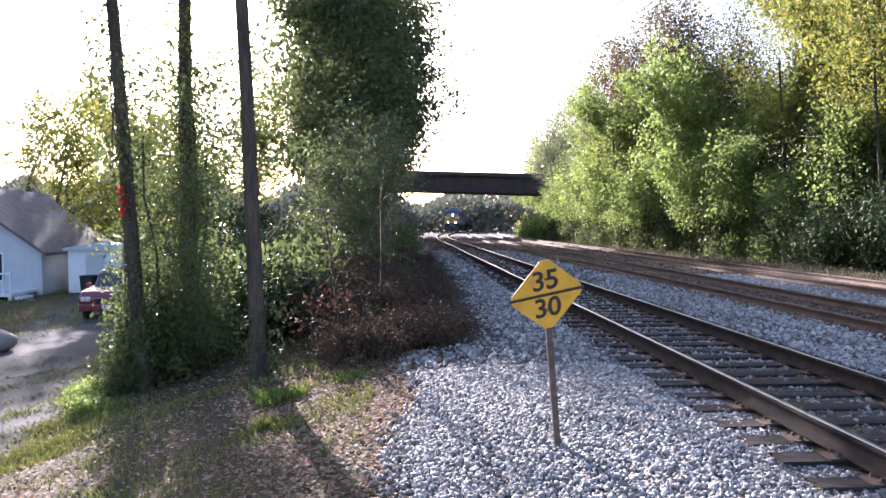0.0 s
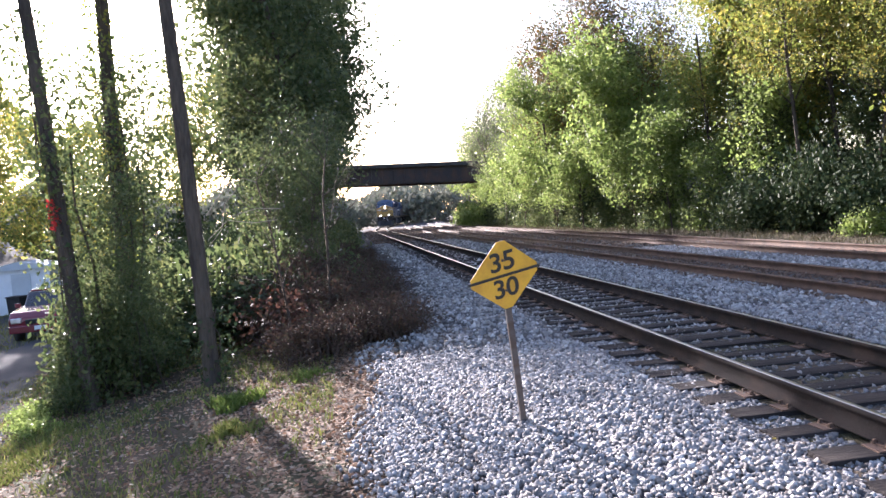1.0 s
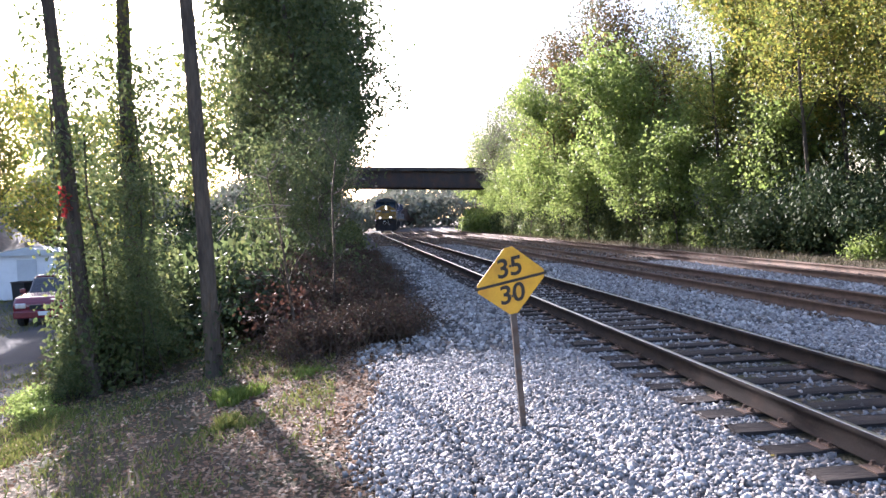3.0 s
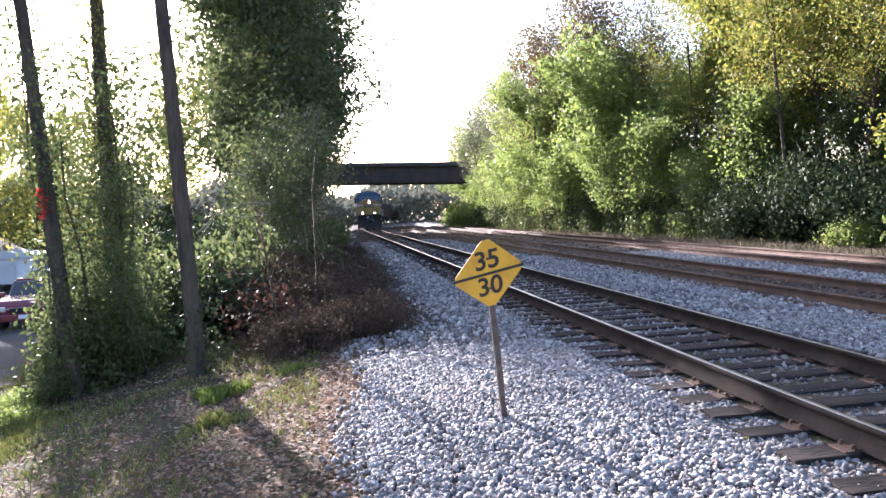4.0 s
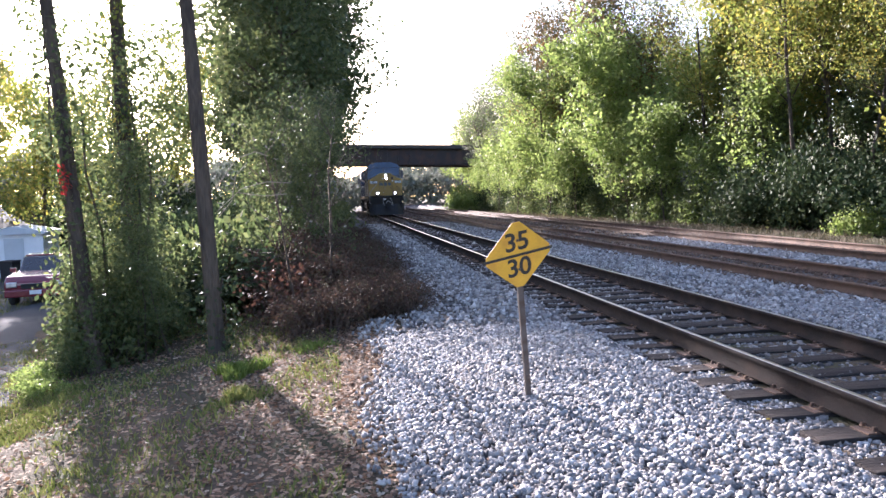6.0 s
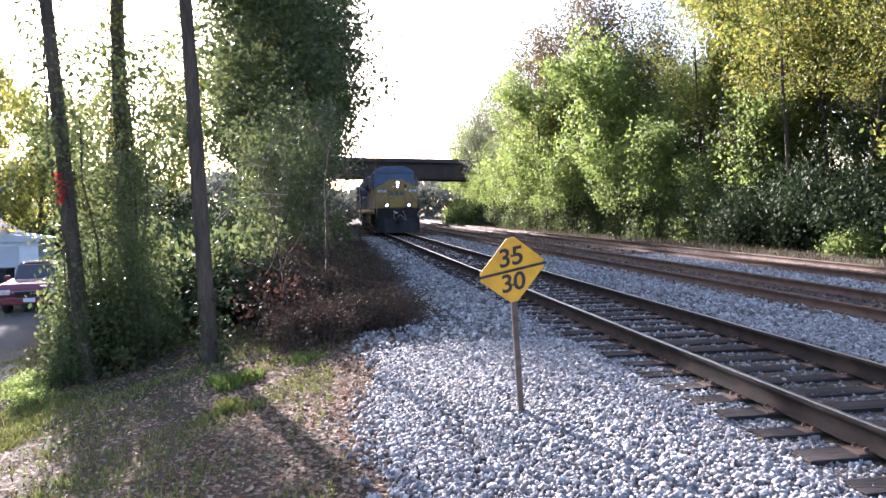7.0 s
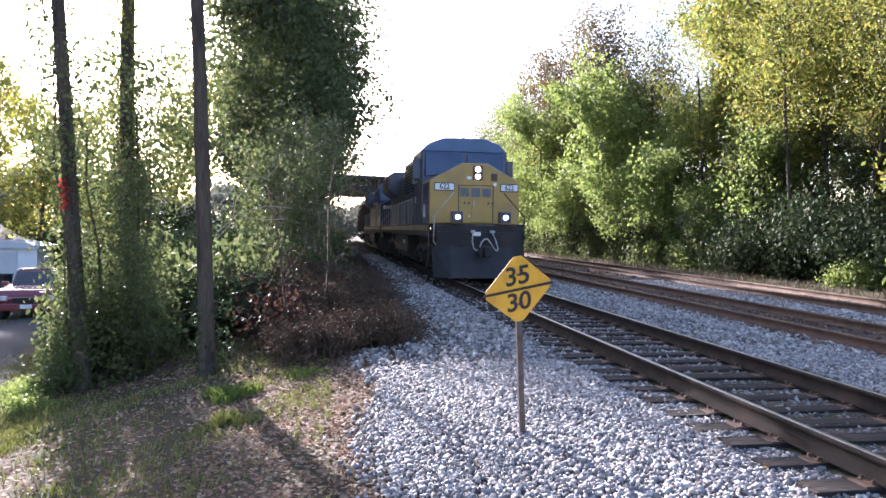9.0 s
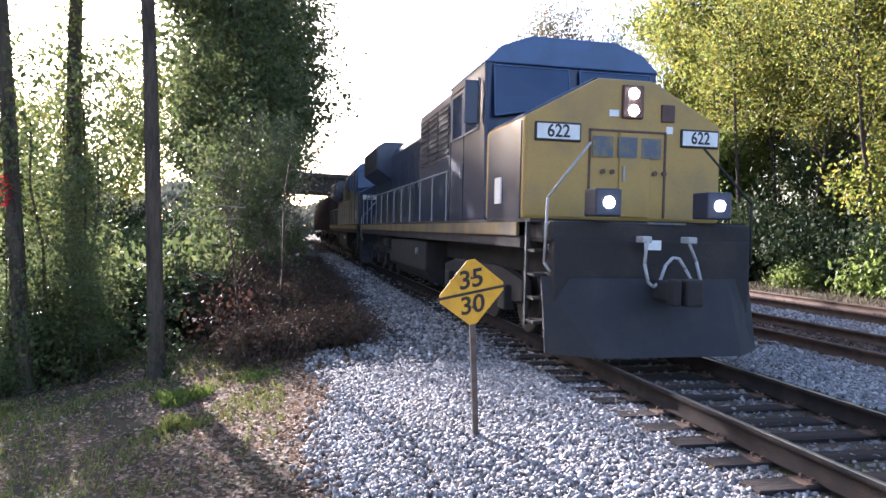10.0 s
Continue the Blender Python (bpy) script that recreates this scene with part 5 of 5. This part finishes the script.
def car():
    c = tagged(new("parked_car"), "dark red parked sedan facing down the drive", "car")
    z0 = float(lie(np.array(-13.4), np.array(23.6))) + 0.03
    c.matrix_basis = Matrix.Translation((-13.4, 23.6, z0)) @ Euler((0, 0, radians(18))).to_matrix().to_4x4()
    side = [(-2.1, 0.35), (-2.15, 0.75), (-1.9, 0.95), (-0.9, 1.02), (-0.25, 1.45), (0.9, 1.48), (1.6, 1.08), (2.2, 1.02), (2.3, 0.4)]
    bm = bmesh.new()
    prism(bm, side[:4] + [(1.6, 1.02)] + side[7:], "x", -0.88, 0.88, bevel=0.07)
    part("body", bm, REDPAINT, c)
    bm = bmesh.new()
    prism(bm, [(-0.95, 1.0), (-0.25, 1.45), (0.9, 1.48), (1.65, 1.0)], "x", -0.72, 0.72, bevel=0.05)
    part("cabin", bm, DARKGLASS, c, "glazed cabin")
    part("roof", boxes((-0.66, 0.66, -0.2, 0.85, 1.46, 1.50), bevel=0.015), REDPAINT, c)
    part("bumper", boxes((-0.86, 0.86, -2.22, -2.05, 0.32, 0.55), bevel=0.04), REDPAINT, c)
    part("grille", boxes((-0.4, 0.4, -2.20, -2.13, 0.58, 0.72), bevel=0.01), RUBBER, c)
    part("licence_plate", boxes((-0.16, 0.16, -2.24, -2.215, 0.40, 0.52)), WHITE, c)
    for sx in (-1, 1):
        part("headlight", boxes((sx * 0.66 - 0.15, sx * 0.66 + 0.15, -2.16, -2.0, 0.62, 0.78), bevel=0.03), PALEMETAL, c)
        part("mirror", boxes((sx * 0.95 - 0.09, sx * 0.95 + 0.09, -0.65, -0.55, 0.98, 1.12), bevel=0.02), REDPAINT, c)
        for y in (-1.35, 1.4):
            w = part("wheel", cyl(bmesh.new(), (sx * 0.70, y, 0.31), (sx * 0.89, y, 0.31), 0.31, n=20), RUBBER, c)
            part("rim", cyl(bmesh.new(), (sx * 0.885, y, 0.31), (sx * 0.90, y, 0.31), 0.20, n=14), PALEMETAL, w)


def home():
    h = tagged(new("house"), "pale grey house with gabled roof and white porch", "house")
    z = float(lie(np.array(-21.0), np.array(31.0)))
    h.matrix_basis = Matrix.Translation((-24.6, 30.0, z - 0.5)) @ Euler((0, 0, radians(12))).to_matrix().to_4x4()
    bm = prism(bmesh.new(), [(-4.6, 0), (3.2, 0), (3.2, 2.5), (-0.7, 5.4), (-4.6, 2.5)], "y", 0, 9)
    part("wall", bm, SIDING, h)
    for i in range(11):
        part("siding_board", boxes((-4.62, 3.22, -0.02, 0.0, 0.1 + i * 0.22, 0.3 + i * 0.22)), SIDING, h)
    for s in (-1, 1):
        bm = bmesh.new()
        x0 = -0.7
        prism(bm, [(x0, 5.42), (x0 + s * 4.2, 2.30), (x0 + s * 4.2, 2.46), (x0, 5.58)], "y", -0.35, 9.3)
        part("roof", bm, SHINGLE, h)
    for x in (-3.0, 0.6):
        w = part("window", boxes((x, x + 0.9, -0.05, -0.025, 1.2, 2.4)), DARKGLASS, h)
        part("window_frame", boxes((x - 0.08, x, -0.07, -0.02, 1.12, 2.48), (x + 0.9, x + 0.98, -0.07, -0.02, 1.12, 2.48), (x, x + 0.9, -0.07, -0.02, 2.4, 2.48), (x, x + 0.9, -0.07, -0.02, 1.12, 1.2)), WHITE, w)
    porch = part("porch_deck", boxes((-1.5, 3.0, -2.4, -0.03, 0.65, 0.78)), WHITE, h, "white porch deck")
    for i in range(16):
        part("baluster", boxes((-1.45 + i * 0.29, -1.40 + i * 0.29, -2.38, -2.33, 0.78, 1.6)), WHITE, porch)
    part("top_rail", boxes((-1.5, 3.0, -2.42, -2.30, 1.6, 1.68)), WHITE, porch)
    for x in (-1.4, 0.7, 2.8):
        part("post", boxes((x, x + 0.12, -2.3, -2.18, 0, 0.65)), WHITE, porch)
    for k in range(4):
        part("stair", boxes((3.0 + k * 0.28, 3.3 + k * 0.28, -2.2, -1.1, 0.5 - k * 0.17, 0.62 - k * 0.17)), WHITE, porch)
    s = tagged(new("shed"), "small white shed beside the porch", "shed")
    zs = float(lie(np.array(-18.3), np.array(32.0)))
    s.matrix_basis = Matrix.Translation((-19.4, 31.5, zs)) @ Euler((0, 0, radians(12))).to_matrix().to_4x4()
    part("wall", boxes((-1.2, 1.2, 0, 2.2, 0, 2.0)), WHITE, s)
    part("roof", prism(bmesh.new(), [(-1.35, 1.98), (1.35, 1.98), (1.35, 2.1), (0, 2.35), (-1.35, 2.1)], "y", -0.2, 2.4), SIDING, s)
    part("door", boxes((-0.4, 0.4, -0.04, -0.01, 0.05, 1.8)), SIDING, s)
    b = tagged(new("wheeled_bin"), "dark plastic bin standing by the shed", "bin")
    zb = float(lie(np.array(-17.6), np.array(30.6)))
    b.matrix_basis = Matrix.Translation((-18.6, 29.8, zb))
    part("body", prism(bmesh.new(), [(-0.22, 0.0), (0.22, 0.0), (0.29, 0.95), (-0.29, 0.95)], "y", -0.3, 0.3, bevel=0.02), RUBBER, b)
    part("lid", boxes((-0.31, 0.31, -0.33, 0.33, 0.955, 1.02), bevel=0.02), GRIME_AND_SHADE, b)


def stump():
    bm = bmesh.new()
    cyl(bm, (0, 0, -0.1), (0, 0, 0.55), 0.34, 0.26, n=18)
    bmesh.ops.bevel(bm, geom=[e for e in bm.edges if e.verts[0].co.z > 0.5 and e.verts[1].co.z > 0.5], offset=0.09, segments=3, affect="EDGES")
    r = random.Random(3)
    for v in bm.verts:
        v.co.x *= r.uniform(0.92, 1.08); v.co.y *= r.uniform(0.92, 1.08)
    o = part("tree_stump", bm, BARK, smooth=True)
    o.matrix_basis = Matrix.Translation((-5.35, 6.3, float(lie(np.array(-5.35), np.array(6.3)))))
    tagged(o, "dark rounded tree stump on the grass", "stump")
    # Stand-in for an unidentified low grey slab beside the drive.
    bm = bmesh.new()
    bmesh.ops.create_icosphere(bm, subdivisions=3, radius=1.0)
    for v in bm.verts:
        k = 1 + 0.12 * noise.noise(v.co * 2)
        v.co = Vector((v.co.x * 1.3 * k, v.co.y * 0.6 * k, v.co.z * 0.42 * k))
    o = part("boulder", bm, CONCRETE, smooth=True)
    o.matrix_basis = Matrix.Translation((-13.2, 16.2, float(lie(np.array(-13.2), np.array(16.2))) + 0.2))
    tagged(o, "low rounded grey slab at the edge of the drive", "boulder")


drive()
car()
home()
stump()


# ---- movement ----
def motions():
    for ob, lead, length in train:
        walk(ob, train_rows(lead, length))
    for ob, at in AXLES:
        walk(ob, wheel_rows(at))


motions()
